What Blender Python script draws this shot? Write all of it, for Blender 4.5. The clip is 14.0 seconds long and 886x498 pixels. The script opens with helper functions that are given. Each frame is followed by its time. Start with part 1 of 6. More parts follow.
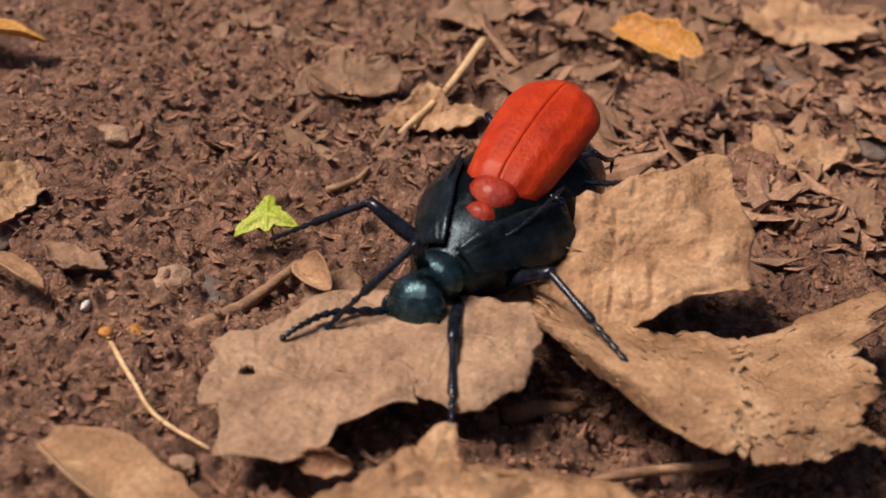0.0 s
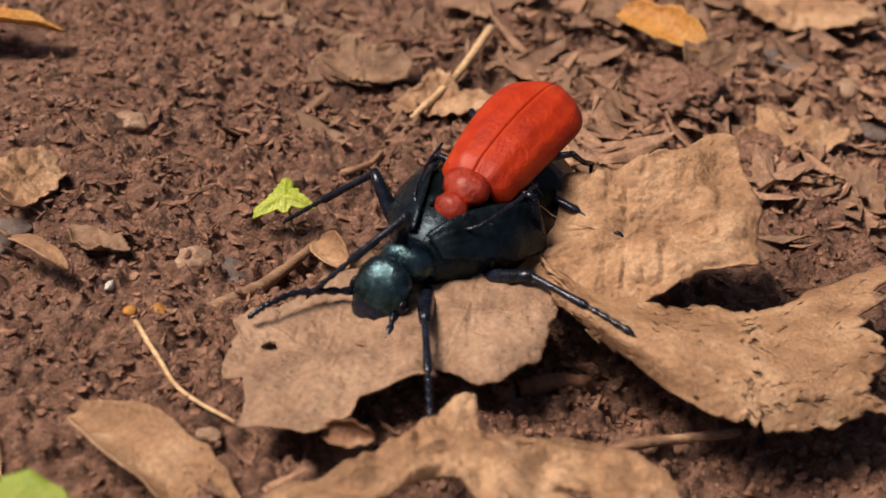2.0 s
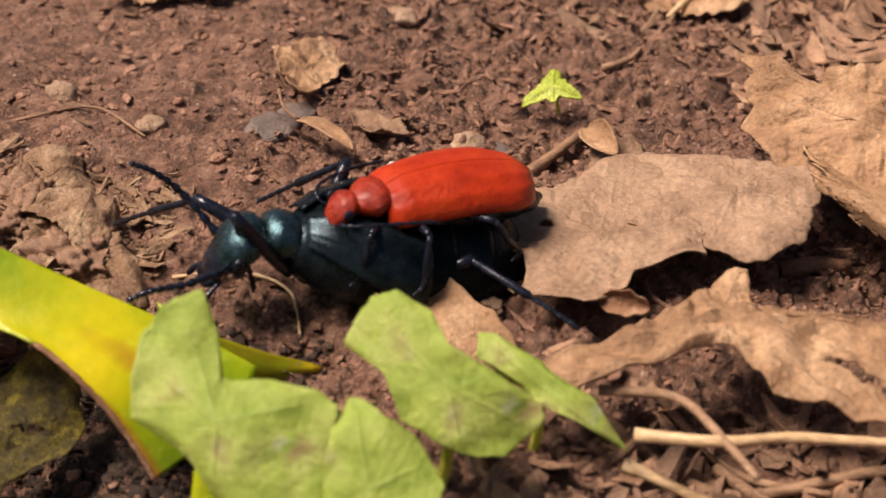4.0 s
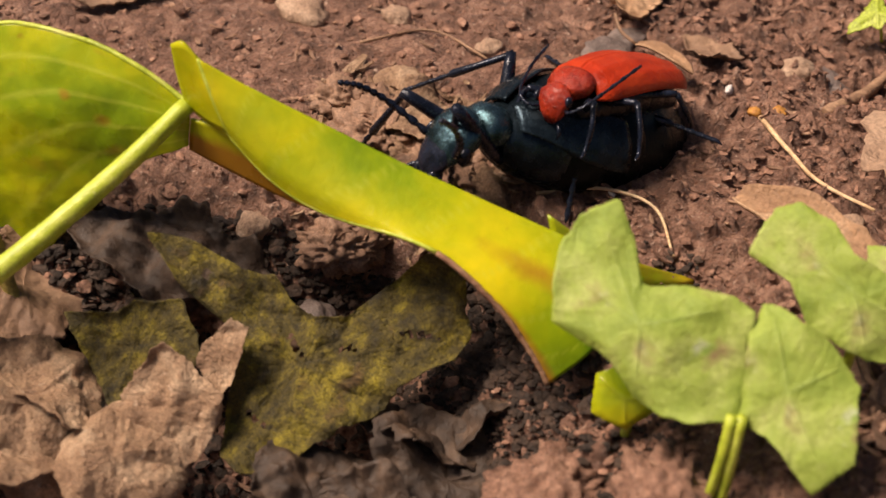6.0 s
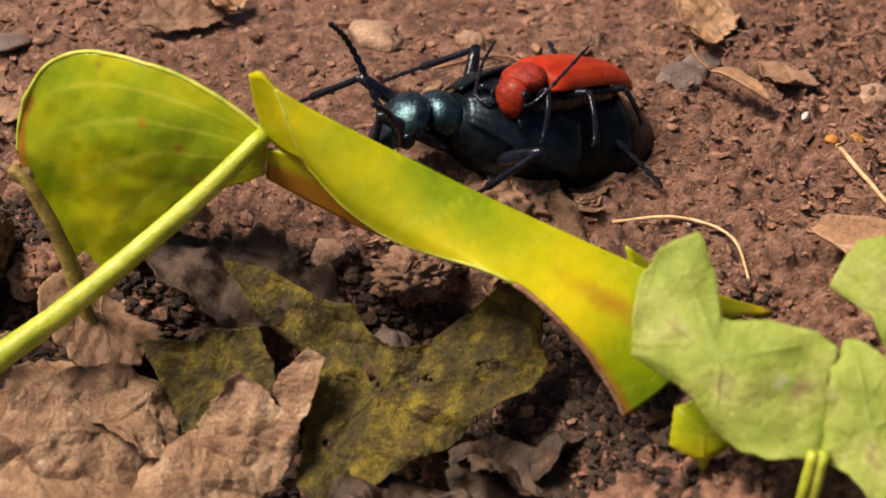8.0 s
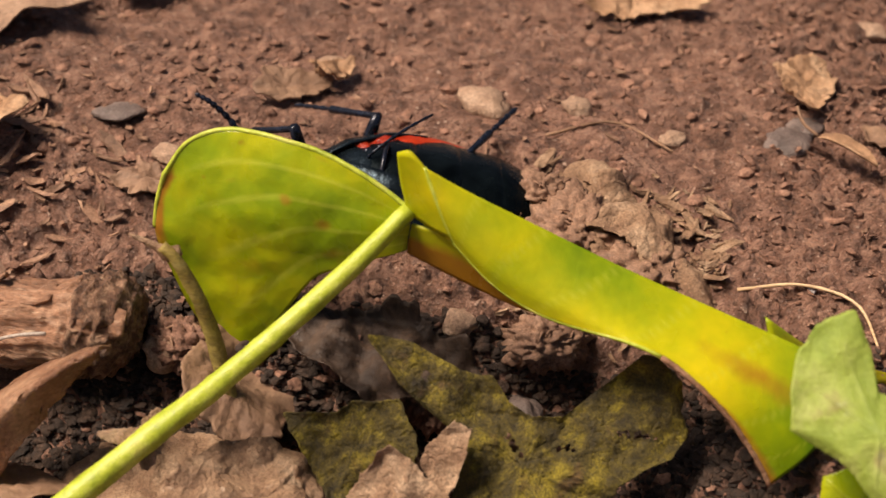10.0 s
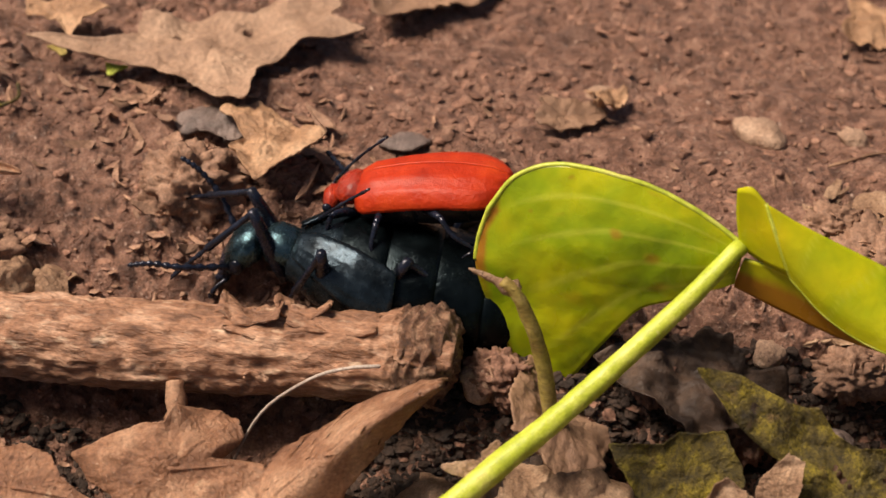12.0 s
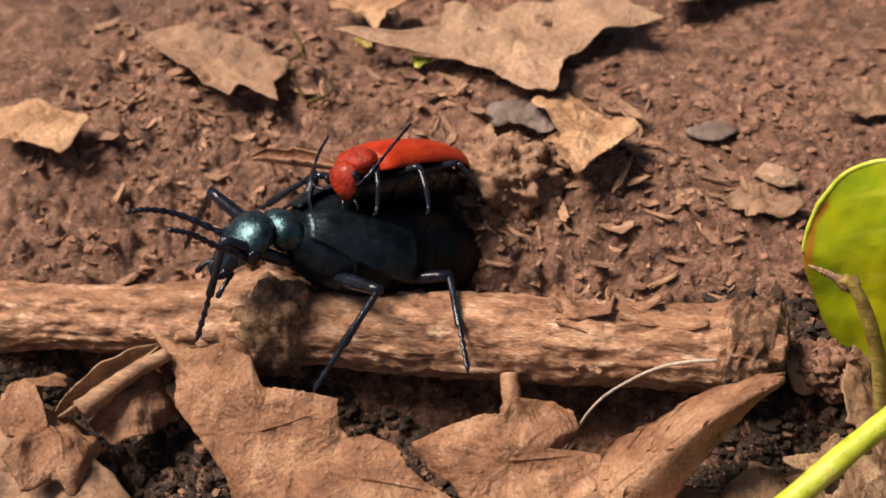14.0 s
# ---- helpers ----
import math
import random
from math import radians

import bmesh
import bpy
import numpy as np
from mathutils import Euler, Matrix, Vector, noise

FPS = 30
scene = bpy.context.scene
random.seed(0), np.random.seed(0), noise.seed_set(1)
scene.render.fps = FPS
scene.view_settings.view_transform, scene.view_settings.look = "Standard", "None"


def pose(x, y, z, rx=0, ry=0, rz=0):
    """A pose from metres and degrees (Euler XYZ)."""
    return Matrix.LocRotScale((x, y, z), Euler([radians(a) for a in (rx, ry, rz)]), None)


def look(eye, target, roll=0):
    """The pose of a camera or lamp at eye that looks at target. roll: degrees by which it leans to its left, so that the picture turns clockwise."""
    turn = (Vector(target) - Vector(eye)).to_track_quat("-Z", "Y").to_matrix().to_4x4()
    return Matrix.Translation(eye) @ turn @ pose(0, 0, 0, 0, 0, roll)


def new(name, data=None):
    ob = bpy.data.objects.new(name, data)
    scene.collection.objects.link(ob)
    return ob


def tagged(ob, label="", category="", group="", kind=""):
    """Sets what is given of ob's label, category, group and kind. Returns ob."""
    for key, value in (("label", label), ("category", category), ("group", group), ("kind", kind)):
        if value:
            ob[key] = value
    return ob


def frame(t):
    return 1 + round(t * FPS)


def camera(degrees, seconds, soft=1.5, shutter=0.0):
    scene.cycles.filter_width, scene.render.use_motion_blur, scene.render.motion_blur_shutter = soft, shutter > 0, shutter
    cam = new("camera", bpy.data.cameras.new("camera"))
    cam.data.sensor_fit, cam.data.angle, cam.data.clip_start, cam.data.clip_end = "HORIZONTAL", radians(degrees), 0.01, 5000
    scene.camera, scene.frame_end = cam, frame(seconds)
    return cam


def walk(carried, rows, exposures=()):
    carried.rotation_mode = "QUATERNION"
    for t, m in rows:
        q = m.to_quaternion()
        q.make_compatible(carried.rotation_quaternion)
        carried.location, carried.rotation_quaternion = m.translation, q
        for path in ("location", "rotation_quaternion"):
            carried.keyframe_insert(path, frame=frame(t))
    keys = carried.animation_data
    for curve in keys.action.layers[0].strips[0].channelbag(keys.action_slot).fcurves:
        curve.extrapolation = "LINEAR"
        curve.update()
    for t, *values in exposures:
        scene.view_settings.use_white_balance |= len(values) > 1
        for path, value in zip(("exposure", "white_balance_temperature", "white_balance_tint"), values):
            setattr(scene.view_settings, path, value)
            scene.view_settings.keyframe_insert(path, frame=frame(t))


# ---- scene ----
MM = 0.001

# camera: a phone held low over the litter, long lens, panning slowly to the left
cam = camera(27.0, 14.0, soft=1.5)
cam.data.dof.use_dof, cam.data.dof.focus_distance, cam.data.dof.aperture_fstop = True, 0.133, 50.0
PATH = [
    (0, 1.10, -109.31, 72.92, 56.71, -5.77, 4.37),
    (0.5, -0.30, -112.03, 72.44, 56.39, -5.30, 4.30),
    (1, -0.17, -112.55, 73.01, 56.27, -5.32, 4.23),
    (1.5, 0.03, -112.54, 72.73, 56.52, -5.45, 4.17),
    (2, -0.21, -112.88, 73.01, 56.85, -5.46, 3.90),
    (2.5, -1.83, -114.32, 73.82, 56.73, -6.00, 3.84),
    (3, -2.72, -117.16, 73.40, 55.95, -5.36, 5.66),
    (3.5, -2.27, -117.77, 72.19, 55.47, -4.01, 7.24),
    (4, -6.06, -121.37, 73.32, 54.43, -3.38, 9.06),
    (4.2, -7.85, -122.66, 74.72, 53.76, -3.08, 9.49),
    (6.3, -27.47, -130.19, 72.22, 52.81, -3.01, 11.19),
    (6.5, -25.20, -130.29, 71.96, 53.03, -2.17, 12.27),
    (7, -25.17, -130.73, 71.45, 53.48, -1.96, 12.50),
    (7.2, -23.84, -129.91, 71.34, 53.54, -1.59, 12.96),
    (9.3, -38.34, -128.68, 79.02, 51.55, -3.35, 10.18),
    (9.5, -37.96, -129.79, 78.55, 52.34, -2.77, 10.59),
    (10, -42.35, -130.89, 78.16, 53.22, -2.91, 10.23),
    (10.5, -47.62, -133.15, 77.19, 54.00, -3.05, 10.13),
    (11, -51.48, -133.52, 76.94, 54.00, -3.30, 9.92),
    (11.5, -58.37, -135.84, 76.14, 54.45, -3.37, 9.47),
    (12, -65.90, -134.87, 79.60, 53.25, -3.29, 9.93),
    (12.5, -71.77, -134.02, 84.40, 52.40, -2.63, 10.41),
    (13, -74.70, -138.79, 81.18, 53.75, -1.97, 11.01),
    (13.5, -79.58, -139.40, 82.01, 52.64, -1.75, 11.61),
    (14, -80.57, -137.51, 84.63, 51.05, -0.53, 12.77),
]
walk(cam, [(t, pose(x * MM, y * MM, z * MM, a, b, c)) for t, x, y, z, a, b, c in PATH],
     exposures=[(0.0, 0.32, 7000, 17), (3.0, 0.40, 7100, 17), (4.0, 0.66, 7100, 17), (6.5, 0.66, 7300, 18), (10.0, 0.64, 7300, 17), (12.0, 0.64, 7200, 17), (14.0, 0.76, 7200, 16)])

# light: soft day under trees, sky dome and a hazy sun from the left
SUN_UP, SUN_TURN = 58.0, -100.0
world = bpy.data.worlds.new("sky")
scene.world = world
world.use_nodes = True
sky = world.node_tree.nodes.new("ShaderNodeTexSky")
sky.sky_type, sky.sun_disc = "NISHITA", False
sky.sun_elevation, sky.sun_rotation = radians(SUN_UP), radians(SUN_TURN)
sky.dust_density, sky.air_density = 3.0, 0.8
backing = world.node_tree.nodes["Background"]
backing.inputs["Strength"].default_value = 0.036
world.node_tree.links.new(sky.outputs["Color"], backing.inputs["Color"])
sun_data = bpy.data.lights.new("sun", "SUN")
sun_data.energy, sun_data.angle, sun_data.color = 3.9, radians(24), (1.0, 0.91, 0.80)
sun = new("sun", sun_data)
sun_dir = Vector((math.sin(radians(SUN_TURN)) * math.cos(radians(SUN_UP)),
                  math.cos(radians(SUN_TURN)) * math.cos(radians(SUN_UP)), math.sin(radians(SUN_UP))))
sun.matrix_world = look(sun_dir * 2.0, (0, 0, 0))


# ---- materials ----
def material(name, stops, size, rough=(0.6, 0.9), bump=0.4, bump_size=None, spots=None, glow_through=0.0,
             spec=0.5, vein=None, coat=0.0, metal=0.0, island=0.0, streak=1.0, fine=0.28, relief_mm=0.25, vein_mix=0.35, stain=None):
    """stops: base colours from dark to light over a noise of the given size in mm. spots: (colour, size, amount)."""
    m = bpy.data.materials.new(name)
    m.use_nodes = True
    n, l = m.node_tree.nodes, m.node_tree.links
    bsdf = n["Principled BSDF"]
    bsdf.inputs["Specular IOR Level"].default_value = spec
    bsdf.inputs["Metallic"].default_value = metal
    bsdf.inputs["Coat Weight"].default_value = coat
    bsdf.inputs["Coat Roughness"].default_value = 0.18
    where = n.new("ShaderNodeTexCoord")
    stretch = n.new("ShaderNodeMapping")
    stretch.inputs["Scale"].default_value = (1.0 / streak, 1.0, 1.0)
    l.new(where.outputs["Object"], stretch.inputs["Vector"])

    def grain(mm_size, detail=5.0, rough_amount=0.6):
        g = n.new("ShaderNodeTexNoise")
        g.inputs["Scale"].default_value = 1000.0 / mm_size
        g.inputs["Detail"].default_value = detail
        g.inputs["Roughness"].default_value = rough_amount
        l.new(stretch.outputs["Vector"], g.inputs["Vector"])
        return g

    base = grain(size)
    ramp = n.new("ShaderNodeValToRGB")
    els = ramp.color_ramp.elements
    while len(els) < len(stops):
        els.new(0.5)
    for k, c in enumerate(stops):
        els[k].position = 0.3 + 0.4 * k / max(1, len(stops) - 1)
        els[k].color = (*c, 1)
    l.new(base.outputs["Fac"], ramp.inputs["Fac"])
    colour = ramp.outputs["Color"]

    def mixed(a, b_colour, factor):
        x = n.new("ShaderNodeMix")
        x.data_type = "RGBA"
        l.new(factor, x.inputs["Factor"])
        l.new(a, x.inputs["A"])
        x.inputs["B"].default_value = (*b_colour, 1)
        return x.outputs["Result"]

    def limits(value, low, high, top):
        r = n.new("ShaderNodeMapRange")
        r.inputs["From Min"].default_value, r.inputs["From Max"].default_value = low, high
        r.inputs["To Max"].default_value = top
        l.new(value, r.inputs["Value"])
        return r.outputs["Result"]

    for c, mm_size, amount in spots or ():
        g = grain(mm_size, 3.0, 0.5)
        colour = mixed(colour, c, limits(g.outputs["Fac"], 0.72 - 0.3 * amount, 0.84 - 0.3 * amount, 0.85))
    if vein:
        at = n.new("ShaderNodeAttribute")
        at.attribute_name = "vein"
        colour = mixed(colour, vein, limits(at.outputs["Fac"], 0.2, 1.0, vein_mix))
    if stain:
        at = n.new("ShaderNodeAttribute")
        at.attribute_name = "stain"
        blotch = n.new("ShaderNodeMath")
        blotch.operation = "MULTIPLY_ADD"
        l.new(grain(3.0, 5.0).outputs["Fac"], blotch.inputs[0])
        blotch.inputs[1].default_value = 0.9
        l.new(at.outputs["Fac"], blotch.inputs[2])
        colour = mixed(colour, stain, limits(blotch.outputs["Value"], 0.75, 1.35, 0.85))
    if fine:
        speck = grain(max(0.18, size * 0.07), 2.0, 0.5)
        v = n.new("ShaderNodeHueSaturation")
        l.new(limits(speck.outputs["Fac"], 0.25, 0.75, 1.0), v.inputs["Fac"])
        v.inputs["Fac"].default_value = 1.0
        gain = n.new("ShaderNodeMapRange")
        gain.inputs["From Min"].default_value, gain.inputs["From Max"].default_value = 0.3, 0.7
        gain.inputs["To Min"].default_value, gain.inputs["To Max"].default_value = 1 - fine, 1 + fine
        l.new(speck.outputs["Fac"], gain.inputs["Value"])
        l.new(gain.outputs["Result"], v.inputs["Value"])
        l.new(colour, v.inputs["Color"])
        for link in list(v.inputs["Fac"].links):
            l.remove(link)
        colour = v.outputs["Color"]
    if island:
        geo = n.new("ShaderNodeNewGeometry")
        v = n.new("ShaderNodeHueSaturation")
        gain = n.new("ShaderNodeMapRange")
        gain.inputs["To Min"].default_value, gain.inputs["To Max"].default_value = 1 - island, 1 + island
        l.new(geo.outputs["Random Per Island"], gain.inputs["Value"])
        l.new(gain.outputs["Result"], v.inputs["Value"])
        l.new(colour, v.inputs["Color"])
        colour = v.outputs["Color"]
    l.new(colour, bsdf.inputs["Base Color"])
    gloss = n.new("ShaderNodeMapRange")
    gloss.inputs["From Min"].default_value, gloss.inputs["From Max"].default_value = 0.3, 0.7
    gloss.inputs["To Min"].default_value, gloss.inputs["To Max"].default_value = rough
    l.new(grain(size * 0.4, 3.0).outputs["Fac"], gloss.inputs["Value"])
    l.new(gloss.outputs["Result"], bsdf.inputs["Roughness"])
    if bump:
        b = n.new("ShaderNodeBump")
        b.inputs["Strength"].default_value = bump
        b.inputs["Distance"].default_value = relief_mm * MM
        l.new(grain(bump_size or size * 0.3, 6.0, 0.65).outputs["Fac"], b.inputs["Height"])
        l.new(b.outputs["Normal"], bsdf.inputs["Normal"])
    if glow_through:
        tr = n.new("ShaderNodeBsdfTranslucent")
        l.new(colour, tr.inputs["Color"])
        mix = n.new("ShaderNodeMixShader")
        mix.inputs["Fac"].default_value = glow_through
        l.new(bsdf.outputs["BSDF"], mix.inputs[1])
        l.new(tr.outputs["BSDF"], mix.inputs[2])
        l.new(mix.outputs["Shader"], n["Material Output"].inputs["Surface"])
    return m


# soil colour carries painted wet glints (palest specks) and pit shade (darkest spots)
SOIL = material("soil", [(0.085, 0.041, 0.026), (0.235, 0.119, 0.079), (0.42, 0.24, 0.165)], 1.5, (0.25, 0.8), 1.0, 0.45,
                spots=[((0.15, 0.083, 0.060), 12.0, 0.32), ((0.66, 0.47, 0.36), 0.45, 0.29), ((0.030, 0.015, 0.009), 0.8, 0.26)], spec=0.5, relief_mm=0.8)
CRUMB = material("crumbs", [(0.12, 0.058, 0.037), (0.235, 0.12, 0.078), (0.38, 0.215, 0.145)], 0.9, (0.5, 0.9), 0.9, 0.4, spec=0.4, island=0.25, relief_mm=0.3)
CHAFF = material("chaff", [(0.17, 0.092, 0.055), (0.26, 0.145, 0.09), (0.37, 0.22, 0.138)], 1.2, (0.6, 0.9), 0.5, 0.5, island=0.35)
TAN = material("dry_leaf", [(0.23, 0.12, 0.060), (0.425, 0.242, 0.131), (0.60, 0.385, 0.23)], 4.5, (0.36, 0.68), 0.9, 0.4, fine=0.2,
               spots=[((0.26, 0.132, 0.066), 5.0, 0.2), ((0.11, 0.052, 0.028), 0.7, 0.09), ((0.62, 0.42, 0.26), 2.0, 0.22), ((0.20, 0.10, 0.05), 1.6, 0.1)], vein=(0.46, 0.275, 0.15), vein_mix=0.2, glow_through=0.08, relief_mm=0.3)
FADED = material("faded_leaf", [(0.25, 0.145, 0.088), (0.38, 0.235, 0.15), (0.49, 0.32, 0.21)], 5.0, (0.4, 0.7), 0.9, 0.4, fine=0.2,
                 spots=[((0.19, 0.105, 0.062), 4.0, 0.24), ((0.10, 0.05, 0.028), 0.7, 0.08), ((0.50, 0.35, 0.24), 1.6, 0.2)], vein=(0.42, 0.28, 0.18), vein_mix=0.25, glow_through=0.06, relief_mm=0.3)
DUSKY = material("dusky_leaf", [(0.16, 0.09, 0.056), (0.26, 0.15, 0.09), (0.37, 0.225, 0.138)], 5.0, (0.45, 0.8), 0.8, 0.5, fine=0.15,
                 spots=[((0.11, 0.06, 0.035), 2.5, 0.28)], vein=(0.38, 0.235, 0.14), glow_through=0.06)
RUSSET = material("russet_leaf", [(0.15, 0.064, 0.033), (0.31, 0.152, 0.082), (0.52, 0.31, 0.19)], 4.0, (0.3, 0.62), 1.0, 0.45, fine=0.24, relief_mm=0.35,
                  spots=[((0.13, 0.055, 0.028), 2.4, 0.22), ((0.60, 0.40, 0.25), 1.6, 0.2), ((0.66, 0.48, 0.34), 0.45, 0.14), ((0.08, 0.035, 0.018), 0.8, 0.18)], vein=(0.22, 0.10, 0.045), glow_through=0.08, vein_mix=0.4)
CRUMPLED = material("crumpled_leaf", [(0.17, 0.088, 0.048), (0.34, 0.205, 0.12), (0.55, 0.38, 0.245)], 2.6, (0.45, 0.8), 1.0, 0.5, fine=0.26,
                    spots=[((0.15, 0.075, 0.04), 1.8, 0.25), ((0.68, 0.50, 0.36), 0.9, 0.18), ((0.48, 0.22, 0.10), 3.0, 0.2)], vein=(0.30, 0.17, 0.09), vein_mix=0.5, glow_through=0.06, relief_mm=0.45)
OCHRE = material("ochre_leaf", [(0.42, 0.16, 0.03), (0.58, 0.27, 0.06), (0.66, 0.38, 0.12)], 5.0, (0.45, 0.7), 0.6, 0.7, glow_through=0.2)
MOSSY = material("mossy_leaf", [(0.022, 0.015, 0.003), (0.090, 0.066, 0.007), (0.25, 0.195, 0.014)], 1.6, (0.5, 0.85), 1.0, 0.5, fine=0.45,
                 spots=[((0.12, 0.066, 0.022), 2.4, 0.36), ((0.022, 0.014, 0.005), 0.55, 0.22)], vein=(0.045, 0.034, 0.006), vein_mix=0.6, glow_through=0.06, relief_mm=0.45)
YELLOW = material("turning_leaf", [(0.11, 0.22, 0.007), (0.27, 0.38, 0.008), (0.52, 0.53, 0.010), (0.76, 0.64, 0.015)], 14.0, (0.2, 0.38), 0.3, 1.2, fine=0.04,
                  spots=[((0.62, 0.36, 0.012), 8.0, 0.18), ((0.34, 0.14, 0.018), 2.2, 0.08), ((0.15, 0.25, 0.010), 6.0, 0.2)], vein=(0.62, 0.66, 0.08), vein_mix=0.5, glow_through=0.22, stain=(0.42, 0.15, 0.018))
STEM = material("stem", [(0.30, 0.38, 0.03), (0.48, 0.56, 0.05), (0.66, 0.70, 0.14)], 2.0, (0.3, 0.5), 0.4, 0.6, glow_through=0.12, fine=0.12, spots=[((0.66, 0.66, 0.25), 0.7, 0.2), ((0.40, 0.34, 0.06), 2.0, 0.2)])
WITHERED = material("withered_stalk", [(0.20, 0.13, 0.03), (0.34, 0.26, 0.06), (0.46, 0.36, 0.13)], 2.5, (0.5, 0.8), 0.9, 0.5, streak=3.0)
GREEN = material("green_leaf", [(0.25, 0.37, 0.045), (0.41, 0.52, 0.09), (0.58, 0.64, 0.20)], 4.0, (0.45, 0.7), 0.7, 0.6, fine=0.08,
                 spots=[((0.36, 0.22, 0.12), 3.4, 0.38), ((0.64, 0.68, 0.46), 2.6, 0.26), ((0.20, 0.36, 0.05), 3.0, 0.2)], vein=(0.58, 0.68, 0.34), vein_mix=0.2, glow_through=0.36)
# leaf brown taken nearly to black: the hollow's shade is in the colour
SHADED_ROT = material("shaded_rotten_leaf", [(0.018, 0.010, 0.006), (0.045, 0.025, 0.014), (0.095, 0.055, 0.032)], 2.0, (0.45, 0.8), 0.9, 0.5, fine=0.2)
LIME = material("lime_leaf", [(0.36, 0.46, 0.04), (0.48, 0.57, 0.07), (0.62, 0.68, 0.16)], 3.0, (0.4, 0.6), 0.4, 0.6, glow_through=0.35)
BARK = material("bark", [(0.11, 0.048, 0.025), (0.34, 0.172, 0.096), (0.60, 0.38, 0.25)], 1.3, (0.3, 0.6), 1.0, 0.6,
                spots=[((0.19, 0.088, 0.043), 5.0, 0.36), ((0.68, 0.50, 0.34), 0.8, 0.30), ((0.06, 0.027, 0.014), 0.9, 0.30)], streak=2.6, relief_mm=0.5)
KNOT = material("knot_wood", [(0.07, 0.036, 0.02), (0.27, 0.155, 0.085), (0.50, 0.33, 0.20)], 0.8, (0.4, 0.8), 1.0, 0.5, relief_mm=0.7)
COLLAR = material("bark_collar", [(0.045, 0.020, 0.011), (0.19, 0.094, 0.053), (0.44, 0.27, 0.17)], 0.8, (0.4, 0.7), 1.0, 0.5,
                  spots=[((0.05, 0.022, 0.012), 1.2, 0.34), ((0.50, 0.34, 0.22), 0.5, 0.22)], relief_mm=0.7)
STRAW = material("straw", [(0.46, 0.28, 0.14), (0.60, 0.40, 0.22), (0.72, 0.52, 0.31)], 3.0, (0.5, 0.8), 0.5, 0.5, streak=5.0)
STICK = material("stick", [(0.16, 0.085, 0.048), (0.29, 0.165, 0.095), (0.42, 0.26, 0.16)], 2.0, (0.5, 0.85), 0.9, 0.5, streak=4.0)
PALE = material("pale_thread", [(0.28, 0.22, 0.18), (0.36, 0.30, 0.25), (0.44, 0.37, 0.31)], 2.0, (0.4, 0.7), 0.2)
STONE = material("pebble", [(0.26, 0.155, 0.098), (0.39, 0.25, 0.165), (0.50, 0.35, 0.245)], 1.8, (0.5, 0.85), 0.9, 0.5, relief_mm=0.4)
SLATE = material("grey_stone", [(0.085, 0.065, 0.055), (0.15, 0.11, 0.094), (0.22, 0.165, 0.14)], 2.4, (0.35, 0.65), 0.8, 0.6, relief_mm=0.35)
# near-black crumb colour that stands for shade between the leaves
SHADE_CRUMB = material("shade_crumbs", [(0.014, 0.008, 0.005), (0.036, 0.020, 0.012), (0.085, 0.048, 0.030)], 1.2, (0.6, 0.9), 1.0, 0.5, island=0.3, relief_mm=0.4)
WHITE = material("white_grain", [(0.55, 0.50, 0.47), (0.72, 0.68, 0.64)], 1.0, (0.3, 0.6), 0.3)
BLACK = material("black_shell", [(0.003, 0.005, 0.006), (0.012, 0.020, 0.023)], 2.0, (0.16, 0.30), 0.6, 0.8, spec=0.15, metal=0.75, fine=0, relief_mm=0.16)
MATT = material("blue_black_wing", [(0.006, 0.010, 0.013), (0.028, 0.046, 0.060)], 1.6, (0.18, 0.34), 0.5, 0.9, spec=0.25, metal=0.7, fine=0, relief_mm=0.16)
BELLY = material("black_belly", [(0.004, 0.004, 0.005), (0.014, 0.014, 0.016)], 1.0, (0.22, 0.4), 0.5, 0.4, spec=0.3, fine=0, relief_mm=0.12)
TEAL = material("teal_shell", [(0.016, 0.036, 0.040), (0.085, 0.16, 0.19)], 1.0, (0.18, 0.32), 0.8, 0.5, spec=0.4, metal=0.9, fine=0, relief_mm=0.10)
LEG = material("black_leg", [(0.004, 0.005, 0.008), (0.016, 0.022, 0.042)], 1.0, (0.16, 0.32), 0.3, 0.25, spec=0.5, metal=0.3, fine=0, relief_mm=0.08)
RED = material("red_wing_case", [(0.29, 0.018, 0.004), (0.41, 0.030, 0.006), (0.49, 0.048, 0.009)], 2.6, (0.34, 0.48), 0.8, 0.45, coat=0.05,
               spots=[((0.20, 0.022, 0.010), 1.0, 0.14)], spec=0.22, fine=0.06, relief_mm=0.14)
DEEP_RED = material("red_shell", [(0.17, 0.010, 0.004), (0.40, 0.032, 0.007)], 0.8, (0.2, 0.36), 1.0, 0.7, spec=0.35, coat=0.12, fine=0.08, relief_mm=0.3)


# ---- shaping ----
def smooth(a, b, v):
    k = np.clip((v - a) / (b - a), 0, 1)
    return k * k * (3 - 2 * k)


HOLLOWS = [(-44.0, -31.5, 6.0, 6.0), (-45.0, -46.0, 12.0, 10.0), (-60.0, -36.5, 4.0, 7.0), (-91.0, -41.5, 5.0, 9.0), (-104.0, -40.0, 4.0, 8.0), (-128.0, -41.5, 5.0, 9.0)]

# dips under the raised dead leaves
DIPS = [(2.5, -31.5, 3.5, 6.0), (21.0, -23.0, 3.4, 8.0), (14.0, -12.0, 1.6, 5.0)]


